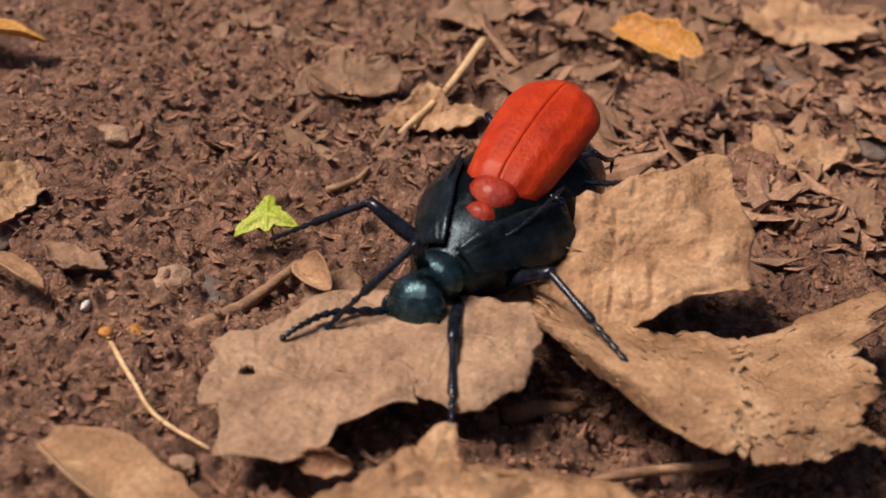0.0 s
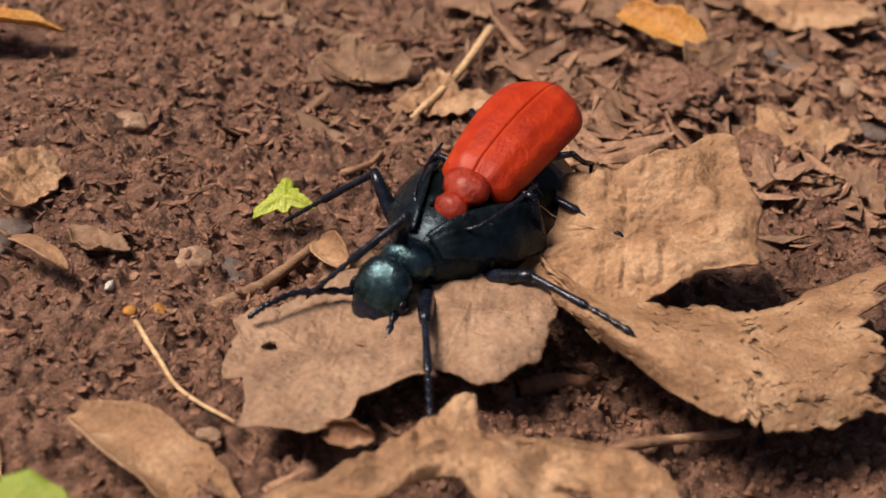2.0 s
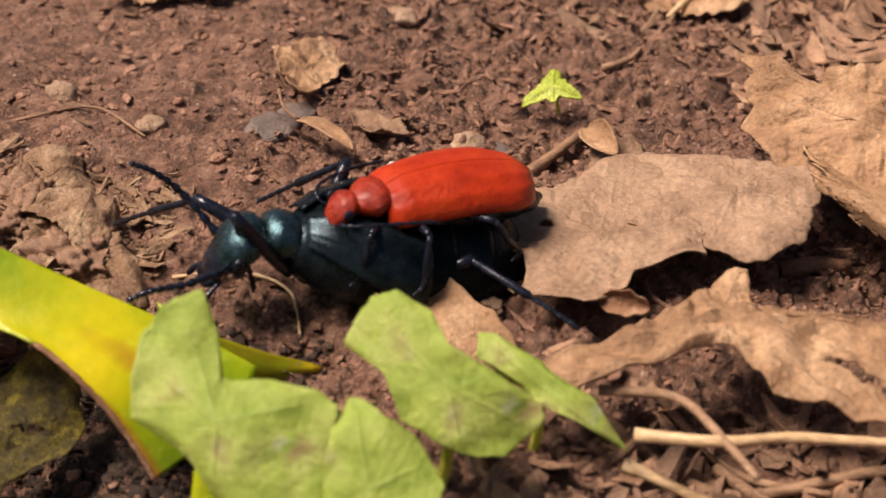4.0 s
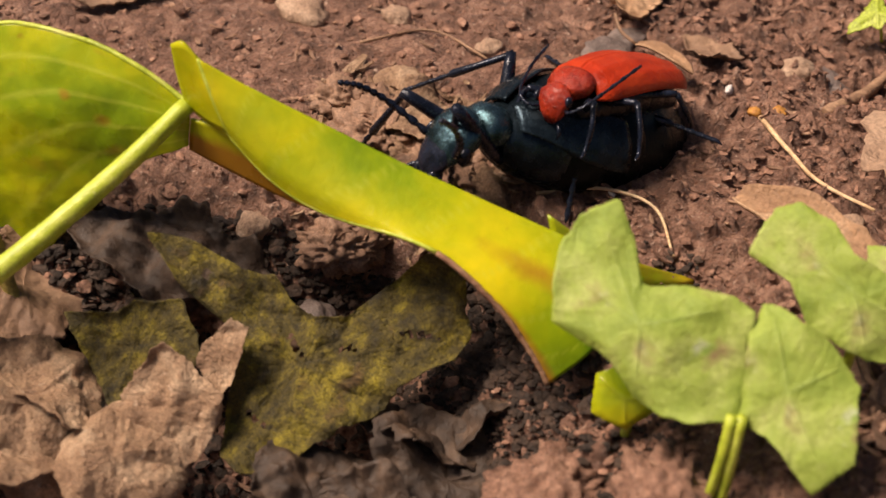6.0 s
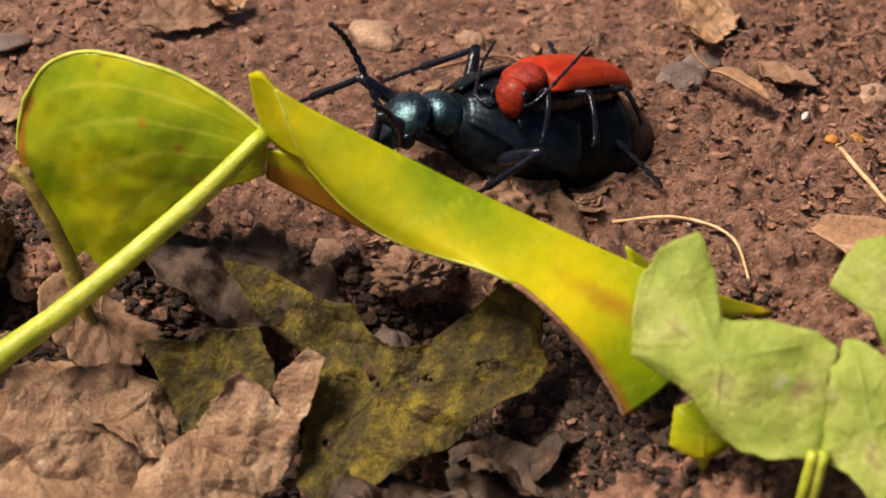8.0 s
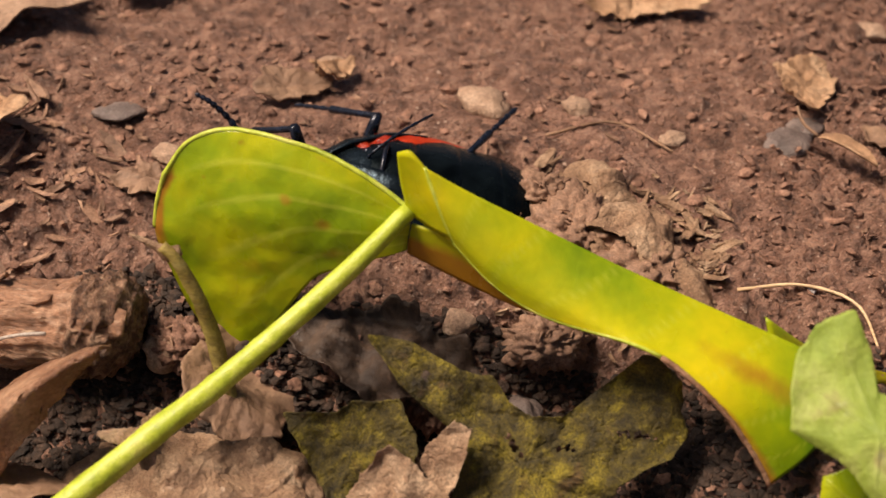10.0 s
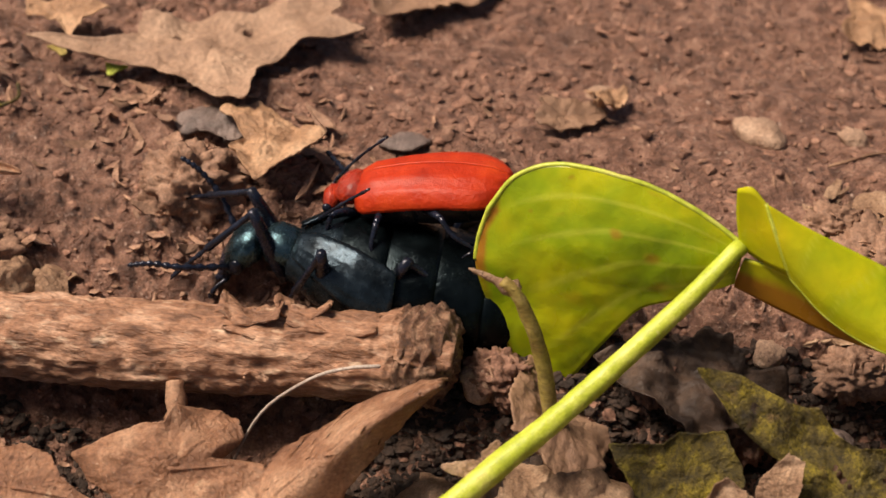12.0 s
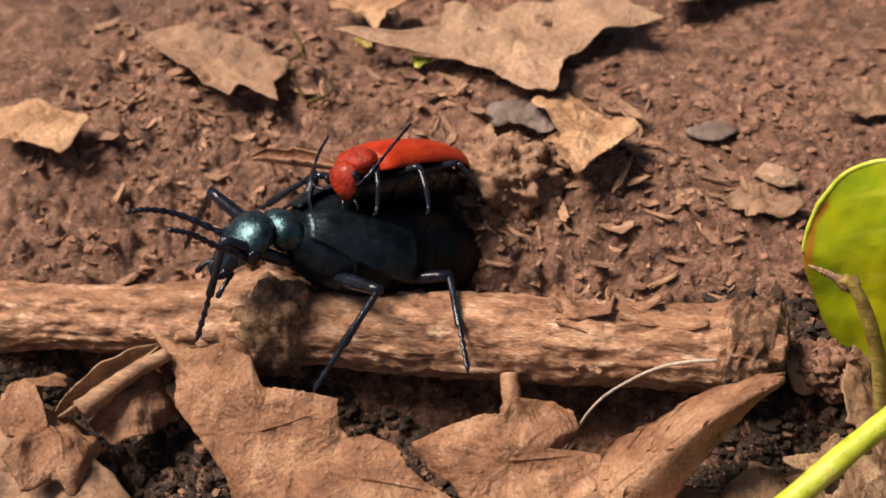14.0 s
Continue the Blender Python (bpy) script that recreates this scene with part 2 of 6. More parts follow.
def lie(x, y):
    """Height in mm of the broad lie of the land: flat soil that falls away into a hollow on the near side."""
    w = 1 - smooth(-45.0, -15.0, x)
    d = np.maximum(0.0, -(y + 18.0))
    fall = 0.2 * np.clip(-(y + 10.0), 0.0, 12.0) + 0.5 * np.maximum(0.0, -(y + 22.0))
    for px, py, deep, wide in HOLLOWS:
        fall = fall + deep * np.exp(-((x - px) ** 2 + 2.0 * (y - py) ** 2) / wide ** 2)
    dip = sum(deep * np.exp(-((x - px) ** 2 + 2.0 * (y - py) ** 2) / wide ** 2) for px, py, deep, wide in DIPS)
    return -w * np.minimum(fall, 24.0) - (1 - w) * np.minimum(d * 0.12, 6.0) - dip


LATTICE = np.random.RandomState(7).rand(256, 256)


def bumps(x, y, size, shift=0.0):
    """Smooth value noise in -1..1 with cells of the given size in mm."""
    u, v = np.asarray(x, float) / size + shift, np.asarray(y, float) / size + shift * 1.7
    i, j = np.floor(u).astype(int), np.floor(v).astype(int)
    a, b = u - i, v - j
    a, b = a * a * (3 - 2 * a), b * b * (3 - 2 * b)
    g = lambda p, q: LATTICE[p % 256, q % 256]
    return 2 * ((g(i, j) * (1 - a) + g(i + 1, j) * a) * (1 - b) + (g(i, j + 1) * (1 - a) + g(i + 1, j + 1) * a) * b) - 1


def crumbs(x, y, size, shift):
    """Height, up to about 1, of close-packed rounded crumbs with cells of the given size in mm."""
    u, v = np.asarray(x, float) / size + shift, np.asarray(y, float) / size + shift * 1.3
    i, j = np.floor(u).astype(int), np.floor(v).astype(int)
    best = np.zeros_like(u)
    for di in (-1, 0, 1):
        for dj in (-1, 0, 1):
            p, q = (i + di) % 256, (j + dj) % 256
            cx, cy = i + di + LATTICE[p, q], j + dj + LATTICE[(p + 71) % 256, (q + 37) % 256]
            tall = LATTICE[(p + 19) % 256, (q + 131) % 256]
            wide = 0.42 + 0.38 * LATTICE[(p + 143) % 256, (q + 5) % 256]
            d2 = ((u - cx) ** 2 + (v - cy) ** 2 * 1.5) / wide ** 2
            best = np.maximum(best, 1.5 * np.maximum(0.0, tall - 0.32) * np.sqrt(np.maximum(0.0, 1 - d2)))
    return best


def relief(x, y):
    """Height in mm of the crumbly soil at x, y in mm."""
    z = lie(x, y) + 0.7 * bumps(x, y, 14) + 0.5 * bumps(x, y, 6, 3.1) + 0.40 * bumps(x, y, 2.9, 9.2)
    patchy = 0.55 + 0.45 * bumps(x, y, 13, 4.4)
    # trodden smoother on the far side, left of the dead leaves
    rough = 1.0 - 0.55 * smooth(-26.0, -44.0, x) * smooth(-22.0, -8.0, y) * (1 - smooth(-96.0, -106.0, x))
    fine = 1.0 - 0.55 * smooth(-26.0, -46.0, x) * smooth(-26.0, -16.0, y)
    z = z + rough * ((1.3 - 0.5 * fine) * patchy * crumbs(x, y, 4.1, 2.2) + (0.5 + 0.8 * patchy) * crumbs(x, y, 2.1, 0.3) + fine * ((0.6 + 0.5 * patchy) * crumbs(x, y, 1.05, 5.7) + 0.42 * crumbs(x, y, 0.6, 3.9)))
    z = z - 1.3 * rough * patchy * np.maximum(0.0, bumps(x, y, 1.7, 8.8) - 0.35) + 0.12 * bumps(x, y, 0.5, 7.3)
    return z - 1.6


def part(name, bm, mat, parent=None, label=""):
    """Links a bmesh, shaped in mm, as one smooth mesh object under a thing or a part."""
    bmesh.ops.scale(bm, vec=(MM, MM, MM), verts=bm.verts)
    me = bpy.data.meshes.new(name)
    bm.to_mesh(me)
    bm.free()
    me.materials.append(mat)
    me.shade_smooth()
    ob = new(name, me)
    ob.parent = parent
    return tagged(ob, label) if label else ob


def thing(name, label, category, group="", at=None):
    ob = new(name)
    ob.empty_display_size = 0.002
    if at is not None:
        ob.matrix_basis = at
    return tagged(ob, label, category, group)


def place(x, y, z, rx=0, ry=0, rz=0):
    return pose(x * MM, y * MM, z * MM, rx, ry, rz)


def skin(bm, rings, closed_ends=True):
    """Quads between rings of points of equal count, with the ends filled."""
    rows = [[bm.verts.new(p) for p in ring] for ring in rings]
    n = len(rows[0])
    for a, b in zip(rows, rows[1:]):
        for k in range(n):
            bm.faces.new((a[k], a[(k + 1) % n], b[(k + 1) % n], b[k]))
    if closed_ends:
        bm.faces.new(rows[0][::-1])
        bm.faces.new(rows[-1])
    return rows


def lofted(stations, segs=20, power=1.0, rough=0.0, seed=0):
    """A body along x from stations (x, half width, half height, z, y)."""
    rnd = random.Random(seed)
    bm = bmesh.new()
    rings = []
    for x, w, h, z, *more in stations:
        y0 = more[0] if more else 0.0
        ring = []
        for k in range(segs):
            a = 2 * math.pi * k / segs
            c, s = math.cos(a), math.sin(a)
            e = 1 + rough * rnd.uniform(-1, 1)
            ring.append((x, y0 + w * e * math.copysign(abs(c) ** power, c), z + h * e * math.copysign(abs(s) ** power, s)))
        rings.append(ring)
    skin(bm, rings)
    bmesh.ops.recalc_face_normals(bm, faces=bm.faces)
    return bm


def egg(cx, cy, cz, lx, ly, lz, n=10, segs=18, rough=0.0, seed=0):
    """A rounded lump along x."""
    st = []
    for k in range(n + 1):
        a = math.pi * (0.03 + 0.94 * k / n)
        st.append((cx - lx * math.cos(a), ly * math.sin(a), lz * math.sin(a), cz, cy))
    return lofted(st, segs, 1.0, rough, seed)


def tubed(points, radii, segs=8, rough=0.0, seed=0, flat=1.0):
    """A tube through points with a radius at each."""
    rnd = random.Random(seed)
    bm = bmesh.new()
    pts = [Vector(p) for p in points]
    up = Vector((0.13, 0.21, 0.97))
    rings = []
    for k, p in enumerate(pts):
        d = (pts[min(k + 1, len(pts) - 1)] - pts[max(k - 1, 0)]).normalized()
        u = d.cross(up)
        u = u.normalized() if u.length > 1e-3 else d.orthogonal().normalized()
        v = u.cross(d)
        r = radii[k] if hasattr(radii, "__len__") else radii
        ring = []
        for s in range(segs):
            a = 2 * math.pi * s / segs
            e = r * (1 + rough * rnd.uniform(-1, 1))
            ring.append(p + u * e * math.cos(a) + v * e * flat * math.sin(a))
        rings.append(ring)
    skin(bm, rings)
    bmesh.ops.recalc_face_normals(bm, faces=bm.faces)
    return bm


def spline(points, n=24):
    """Points on a smooth curve through the given ones."""
    p = [Vector(q) for q in points]
    p = [2 * p[0] - p[1], *p, 2 * p[-1] - p[-2]]
    out = []
    spans = len(p) - 3
    for k in range(n + 1):
        f = min(k / n * spans, spans - 1e-6)
        i, t = int(f), f - int(f)
        a, b, c, d = p[i:i + 4]
        out.append(0.5 * (2 * b + (c - a) * t + (2 * a - 5 * b + 4 * c - d) * t * t + (3 * b - a - 3 * c + d) * t ** 3))
    return out


def sheet(grid, thick, veins=None, stains=None):
    """A thin solid from a grid of points (rows of equal length), with an optional vein value a point."""
    bm = bmesh.new()
    layer, blot = bm.verts.layers.float.new("vein"), bm.verts.layers.float.new("stain")
    g = np.array([[tuple(p) for p in row] for row in grid])
    du, dv = np.gradient(g, axis=0), np.gradient(g, axis=1)
    nrm = np.cross(du, dv)
    nrm /= np.linalg.norm(nrm, axis=2, keepdims=True) + 1e-9
    tops = [[bm.verts.new(p) for p in row] for row in g + nrm * thick / 2]
    lows = [[bm.verts.new(p) for p in row] for row in g - nrm * thick / 2]
    if veins is not None:
        for rows in (tops, lows):
            for a, row in enumerate(rows):
                for b, v in enumerate(row):
                    v[layer] = float(veins[a][b])
    if stains is not None:
        for rows in (tops, lows):
            for a, row in enumerate(rows):
                for b, v in enumerate(row):
                    v[blot] = float(stains(a / (len(rows) - 1), b / (len(row) - 1)))
    h, w = len(g), len(g[0])
    for a in range(h - 1):
        for b in range(w - 1):
            bm.faces.new((tops[a][b], tops[a + 1][b], tops[a + 1][b + 1], tops[a][b + 1]))
            bm.faces.new((lows[a][b], lows[a][b + 1], lows[a + 1][b + 1], lows[a + 1][b]))
    rim = [(0, b) for b in range(w)] + [(a, w - 1) for a in range(1, h)] + [(h - 1, b) for b in range(w - 2, -1, -1)] + [(a, 0) for a in range(h - 2, 0, -1)]
    for (a, b), (c, d) in zip(rim, rim[1:] + rim[:1]):
        bm.faces.new((tops[a][b], tops[c][d], lows[c][d], lows[a][b]))
    bmesh.ops.recalc_face_normals(bm, faces=bm.faces)
    return bm


def ragged(grid, amount, seed=0, wave=0.3):
    """The same surface with torn edges and a fine unevenness."""
    g = np.array([[tuple(p) for p in row] for row in grid])
    h, w = g.shape[:2]

    def bite(k, n, side):
        s = np.arange(n) * 0.35
        return amount * (0.5 + 0.7 * bumps(s, s * 0, 3.0, seed + side) - 0.9 * np.abs(bumps(s, s * 0, 1.0, seed + side + 5)) + 0.3 * bumps(s, s * 0, 0.4, seed + side + 9))

    lo, hi = np.clip(bite(0, w, 1), 0, 0.4), 1 - np.clip(bite(0, w, 2), 0, 0.4)
    left, right = np.clip(bite(0, h, 3), 0, 0.4), 1 - np.clip(bite(0, h, 4), 0, 0.4)
    out = []
    for a in range(h):
        row = []
        for b in range(w):
            u = (lo[b] + (hi[b] - lo[b]) * a / (h - 1)) * (h - 1)
            v = (left[a] + (right[a] - left[a]) * b / (w - 1)) * (w - 1)
            i, j = min(int(u), h - 2), min(int(v), w - 2)
            x, y = u - i, v - j
            p = (g[i, j] * (1 - x) + g[i + 1, j] * x) * (1 - y) + (g[i, j + 1] * (1 - x) + g[i + 1, j + 1] * x) * y
            p = p + np.array([0, 0, wave * float(bumps(p[0], p[1], 3.2, seed)) + 0.4 * wave * float(bumps(p[0], p[1], 1.1, seed + 3))])
            row.append(Vector(p))
        out.append(row)
    return out


def lobed(lobes, base=3.0, teeth=0.06, cup=0.0, wave=0.5, wave_size=5.0, edge=0.0, fold=0.0, holes=(), seed=0, thick=0.14,
          fan=150, rings=20, vein_width=0.22, drape=None, teeth_size=7.0, ribs=None, veiny=1.0, crease=0.0, outline=None):
    """A lobed leaf blade round its stalk end. lobes: (angle in degrees, length, width in degrees). cup lifts the rim by that many mm,
    edge curls the outermost part up, fold bends it along x, holes are (x, y, radius). outline: corners (angle, distance) of a torn
    angular blade, joined by straight edges, in place of the rounded lobes."""
    rnd = random.Random(seed)
    shift = rnd.uniform(0, 90)
    big = max(length for _, length, _ in lobes)
    bm = bmesh.new()
    layer = bm.verts.layers.float.new("vein")

    def edge_at(d):
        k = next((k for k, (angle, _) in enumerate(outline) if angle > d), 0)
        (a1, r1), (a2, r2) = outline[k - 1], outline[k]
        wide, part_way = radians((a2 - a1) % 360), radians((d - a1) % 360)
        return r1 * r2 * math.sin(wide) / max(1e-6, r1 * math.sin(part_way) + r2 * math.sin(wide - part_way)) if 0.01 < wide < 3.0 else min(r1, r2)

    def reach(a):
        r = base
        if outline:
            r = edge_at(math.degrees(a) % 360)
        for angle, length, width in () if outline else lobes:
            d = (math.degrees(a) - angle + 180) % 360 - 180
            r = max(r, base + (length - base) * math.exp(-(abs(d) / width) ** 1.6))
        ca, sa = math.cos(a) * teeth_size, math.sin(a) * teeth_size
        jag = 0.9 - 2.2 * abs(float(bumps(ca, sa, 2.4, shift + 1))) + 0.5 - 1.1 * abs(float(bumps(ca, sa, 0.9, shift))) + 0.5 * float(bumps(ca, sa, 0.36, shift + 4)) + 0.3 * float(bumps(ca, sa, 0.17, shift + 8))
        return r * (1 + teeth * jag)

    def lift(x, y, f):
        r = math.hypot(x, y)
        z = cup * (r / big) ** 2 + wave * float(bumps(x, y, wave_size, shift)) + 0.35 * wave * float(bumps(x, y, wave_size * 0.4, shift + 7))
        z += edge * max(0.0, f - 0.7) ** 2 / 0.09 * (0.5 + 1.6 * float(bumps(x, y, 3.4, shift + 2)))
        z += fold * y * y / big
        if crease:
            z += crease * (abs(float(bumps(x, y, 3.1, shift + 11))) + 0.5 * abs(float(bumps(x, y, 1.3, shift + 17))) + 0.22 * abs(float(bumps(x, y, 0.6, shift + 23))))
        v = 0.0
        for angle, length, _ in lobes:
            ca, sa = math.cos(math.radians(angle)), math.sin(math.radians(angle))
            along, off = x * ca + y * sa, -x * sa + y * ca
            if 0 < along < length:
                v = max(v, math.exp(-(off / (vein_width * (1.15 - along / length))) ** 2))
                rib = (along * 0.42 - abs(off) * 0.55) % 1.25
                if abs(off) < along * 0.6:
                    v = max(v, 0.45 * math.exp(-((rib - 0.6) / 0.09) ** 2))
        return z + 0.13 * v * veiny, v * veiny

    if ribs is not None:
        for angle, length, _ in lobes:
            a = math.radians(angle)
            line = []
            for k in range(27):
                r = length * 0.86 * k / 26
                x, y = r * math.cos(a), r * math.sin(a)
                line.append((x, y, lift(x, y, k / 26 * 0.86)[0] + thick * 0.3))
            ribs.append(line)
    rows = []
    for k in range(rings + 1):
        f = (k / rings) ** 0.8
        row = []
        for s in range(fan):
            a = 2 * math.pi * s / fan
            r = reach(a) * f + 0.02
            x, y = r * math.cos(a), r * math.sin(a)
            z, v = lift(x, y, f)
            if drape:
                z += drape(x, y)
            row.append((x, y, z, v))
        rows.append(row)
    for side in (thick / 2, -thick / 2):
        made = []
        for row in rows:
            line = []
            for x, y, z, v in row:
                p = bm.verts.new((x, y, z + side))
                p[layer] = v
                line.append(p)
            made.append(line)
        for a, b in zip(made, made[1:]):
            for s in range(fan):
                q = (a[s], a[(s + 1) % fan], b[(s + 1) % fan], b[s])
                bm.faces.new(q if side > 0 else q[::-1])
        bm.faces.new(made[0][::-1] if side > 0 else made[0])
        if side > 0:
            rim = made[-1]
        else:
            for s in range(fan):
                bm.faces.new((rim[s], rim[(s + 1) % fan], made[-1][(s + 1) % fan], made[-1][s]))
    gone = []
    for f in bm.faces:
        c = f.calc_center_median()
        for hx, hy, hr in holes:
            if math.hypot(c.x - hx, c.y - hy) < hr * (1 + 0.35 * float(bumps(c.x, c.y, hr * 0.8, shift))):
                gone.append(f)
                break
    bmesh.ops.delete(bm, geom=gone, context="FACES")
    bmesh.ops.recalc_face_normals(bm, faces=bm.faces)
    return bm


def strip_leaf(length, width, curl, bend, twist=0.0, seed=0, wave=0.25, thick=0.14, pointed=0.6, torn=0.06):
    """A narrow leaf along x whose sides roll up by curl degrees and whose length bends by bend degrees."""
    rnd = random.Random(seed)
    shift = rnd.uniform(0, 60)
    grid, veins = [], []
    x = z = 0.0
    n, m = 44, 17
    for k in range(n):
        f = k / (n - 1)
        a = radians(bend) * (f - 0.3)
        x += math.cos(a) * length / n
        z += math.sin(a) * length / n
        w = width / 2 * (max(0.02, math.sin(math.pi * min(1, 0.04 + 0.96 * f))) ** pointed) * (1 + torn * (1 - 2 * abs(float(bumps(f * 7, 0, 1.0, shift)))) * 2.5 + 0.3 * torn * float(bumps(f * 40, 0, 1.0, shift)))
        row, vs = [], []
        for j in range(m):
            s = 2 * j / (m - 1) - 1
            c = radians(curl) * s
            y = w * (math.sin(c) / radians(curl) if curl else s)
            up = w * ((1 - math.cos(c)) / radians(curl) if curl else 0.0)
            y2 = y * math.cos(radians(twist) * f) - up * math.sin(radians(twist) * f)
            u2 = y * math.sin(radians(twist) * f) + up * math.cos(radians(twist) * f)
            row.append((x - math.sin(a) * u2, y2, z + math.cos(a) * u2 + wave * float(bumps(x, y * 1.5, 2.5, shift))))
            vs.append(max(math.exp(-(s / 0.07) ** 2), 0.4 * math.exp(-((((f * 9 - abs(s) * 1.2) % 1.0) - 0.5) / 0.1) ** 2)))
        grid.append(row)
        veins.append(vs)
    return sheet(grid, thick, veins)


# ---- the ground ----
def axis(low, high, step, far):
    inner = np.arange(low, high + step / 2, step)
    grow = [step]
    while sum(grow) < far:
        grow.append(grow[-1] * 1.25)
    out = np.cumsum(grow)
    return np.concatenate([low - out[::-1], inner, high + out])


def ground():
    xs, ys = axis(-140.0, 37.0, 0.18, 4.0e5), axis(-51.0, 48.0, 0.18, 4.0e5)
    gx, gy = np.meshgrid(xs, ys)
    gz = relief(gx, gy)
    far = smooth(150.0, 600.0, np.hypot(gx + 50, gy))
    gz = gz * (1 - far) + far * 20.0 * bumps(gx, gy, 900.0)
    verts = np.stack([gx, gy, gz], -1).reshape(-1, 3) * MM
    w, h = len(xs), len(ys)
    i = (np.arange(h - 1)[:, None] * w + np.arange(w - 1)[None]).ravel()
    faces = np.stack([i, i + 1, i + 1 + w, i + w], -1)
    me = bpy.data.meshes.new("ground")
    me.from_pydata(verts.tolist(), [], faces.tolist())
    me.materials.append(SOIL)
    me.shade_smooth()
    return tagged(new("ground", me), "reddish brown crumbly bare soil", "soil", kind="structure")


def scatter(name, label, category, mat, count, seed, box, low, high, shape):
    """Small loose bits over the soil as one mesh of stuff. shape: lump or flake."""
    rnd = random.Random(seed)
    verts, faces = [], []
    spots = np.random.RandomState(seed)
    px, py = spots.uniform(box[0], box[1], count), spots.uniform(box[2], box[3], count)
    keep = bumps(px, py, 9.0, seed) > spots.uniform(-1.1, 0.5, count)
    px, py = px[keep], py[keep]
    pz = relief(px, py)
    for x, y, z in zip(px.tolist(), py.tolist(), pz.tolist()):
        s = low + (high - low) * rnd.random() ** 3
        turn = Euler((rnd.uniform(-0.5, 0.5), rnd.uniform(-0.5, 0.5), rnd.uniform(0, 6.3))).to_matrix()
        k = len(verts)
        if shape == "lump":
            n = 6
            dims = Vector((s * rnd.uniform(0.7, 1.4), s * rnd.uniform(0.6, 1.0), s * rnd.uniform(0.3, 0.6)))
            pts = [Vector((0, 0, 1.0))]
            for r, zz in ((0.75, 0.6), (1.0, 0.0), (0.7, -0.6)):
                for j in range(n):
                    a = 6.283 * j / n + zz
                    e = rnd.uniform(0.7, 1.15)
                    pts.append(Vector((r * e * math.cos(a), r * e * math.sin(a), zz * rnd.uniform(0.7, 1.2))))
            for p in pts:
                q = turn @ Vector((p.x * dims.x, p.y * dims.y, p.z * dims.z))
                verts.append(((x + q.x) * MM, (y + q.y) * MM, (z + 0.08 * s + q.z) * MM))
            for j in range(n):
                faces.append((k, k + 1 + j, k + 1 + (j + 1) % n))
            for b in (1, 1 + n):
                for j in range(n):
                    faces.append((k + b + j, k + b + n + j, k + b + n + (j + 1) % n, k + b + (j + 1) % n))
        else:
            n = 7
            long, wide = s * rnd.uniform(1.0, 2.6), s * rnd.uniform(0.3, 0.8)
            for side in (0.06, -0.06):
                for j in range(n):
                    a = 6.283 * j / n
                    e = rnd.uniform(0.65, 1.15)
                    q = turn @ Vector((long * e * math.cos(a), wide * e * math.sin(a), side + 0.25 * s * math.cos(2 * a)))
                    verts.append(((x + q.x) * MM, (y + q.y) * MM, (z + 0.18 + 0.25 * s + q.z) * MM))
            faces.append(tuple(k + j for j in range(n)))
            faces.append(tuple(k + n + j for j in reversed(range(n))))
            for j in range(n):
                faces.append((k + j, k + n + j, k + n + (j + 1) % n, k + (j + 1) % n))
    me = bpy.data.meshes.new(name)
    me.from_pydata(verts, [], faces)
    me.materials.append(mat)
    return tagged(new(name, me), label, category, kind="stuff")


# ---- dead leaves ----
def patch(rows, n=30, m=26):
    """A smooth surface through a small net of points."""
    lines = [spline(r, m) for r in rows]
    cols = [spline([ln[j] for ln in lines], n) for j in range(m + 1)]
    return [[cols[j][i] for j in range(m + 1)] for i in range(n + 1)]


def leaf(name, label, mat, at, group="", stalk=None, **shape):
    """A fallen leaf: a blade and, where it shows, its stalk."""
    ob = thing(name, label, "leaf", group, at)
    ribs = []
    if mat is not GREEN:
        shape["veiny"] = 0.55
        shape["crease"] = {TAN: 0.85, FADED: 0.45, DUSKY: 0.6, RUSSET: 0.5, CRUMPLED: 0.6, MOSSY: 0.6, SHADED_ROT: 0.8}.get(mat, 0.3)
    part("blade", lobed(ribs=ribs, **shape), mat, ob)
    if name in ("plane_leaf", "mossy_leaf", "dead_leaf", "crumpled_leaf", "dark_leaf", "leaf_piece", "leaf_flake"):
        part("midrib", tubed(ribs[0], [(0.18 if mat is RUSSET else 0.07) * (1 - 0.033 * k) for k in range(27)], 6), mat, ob)
    if stalk:
        part("stalk", tubed(spline(stalk, 10), [0.45] * 6 + [0.38] * 5, 8, 0.1), mat, ob)
    return ob


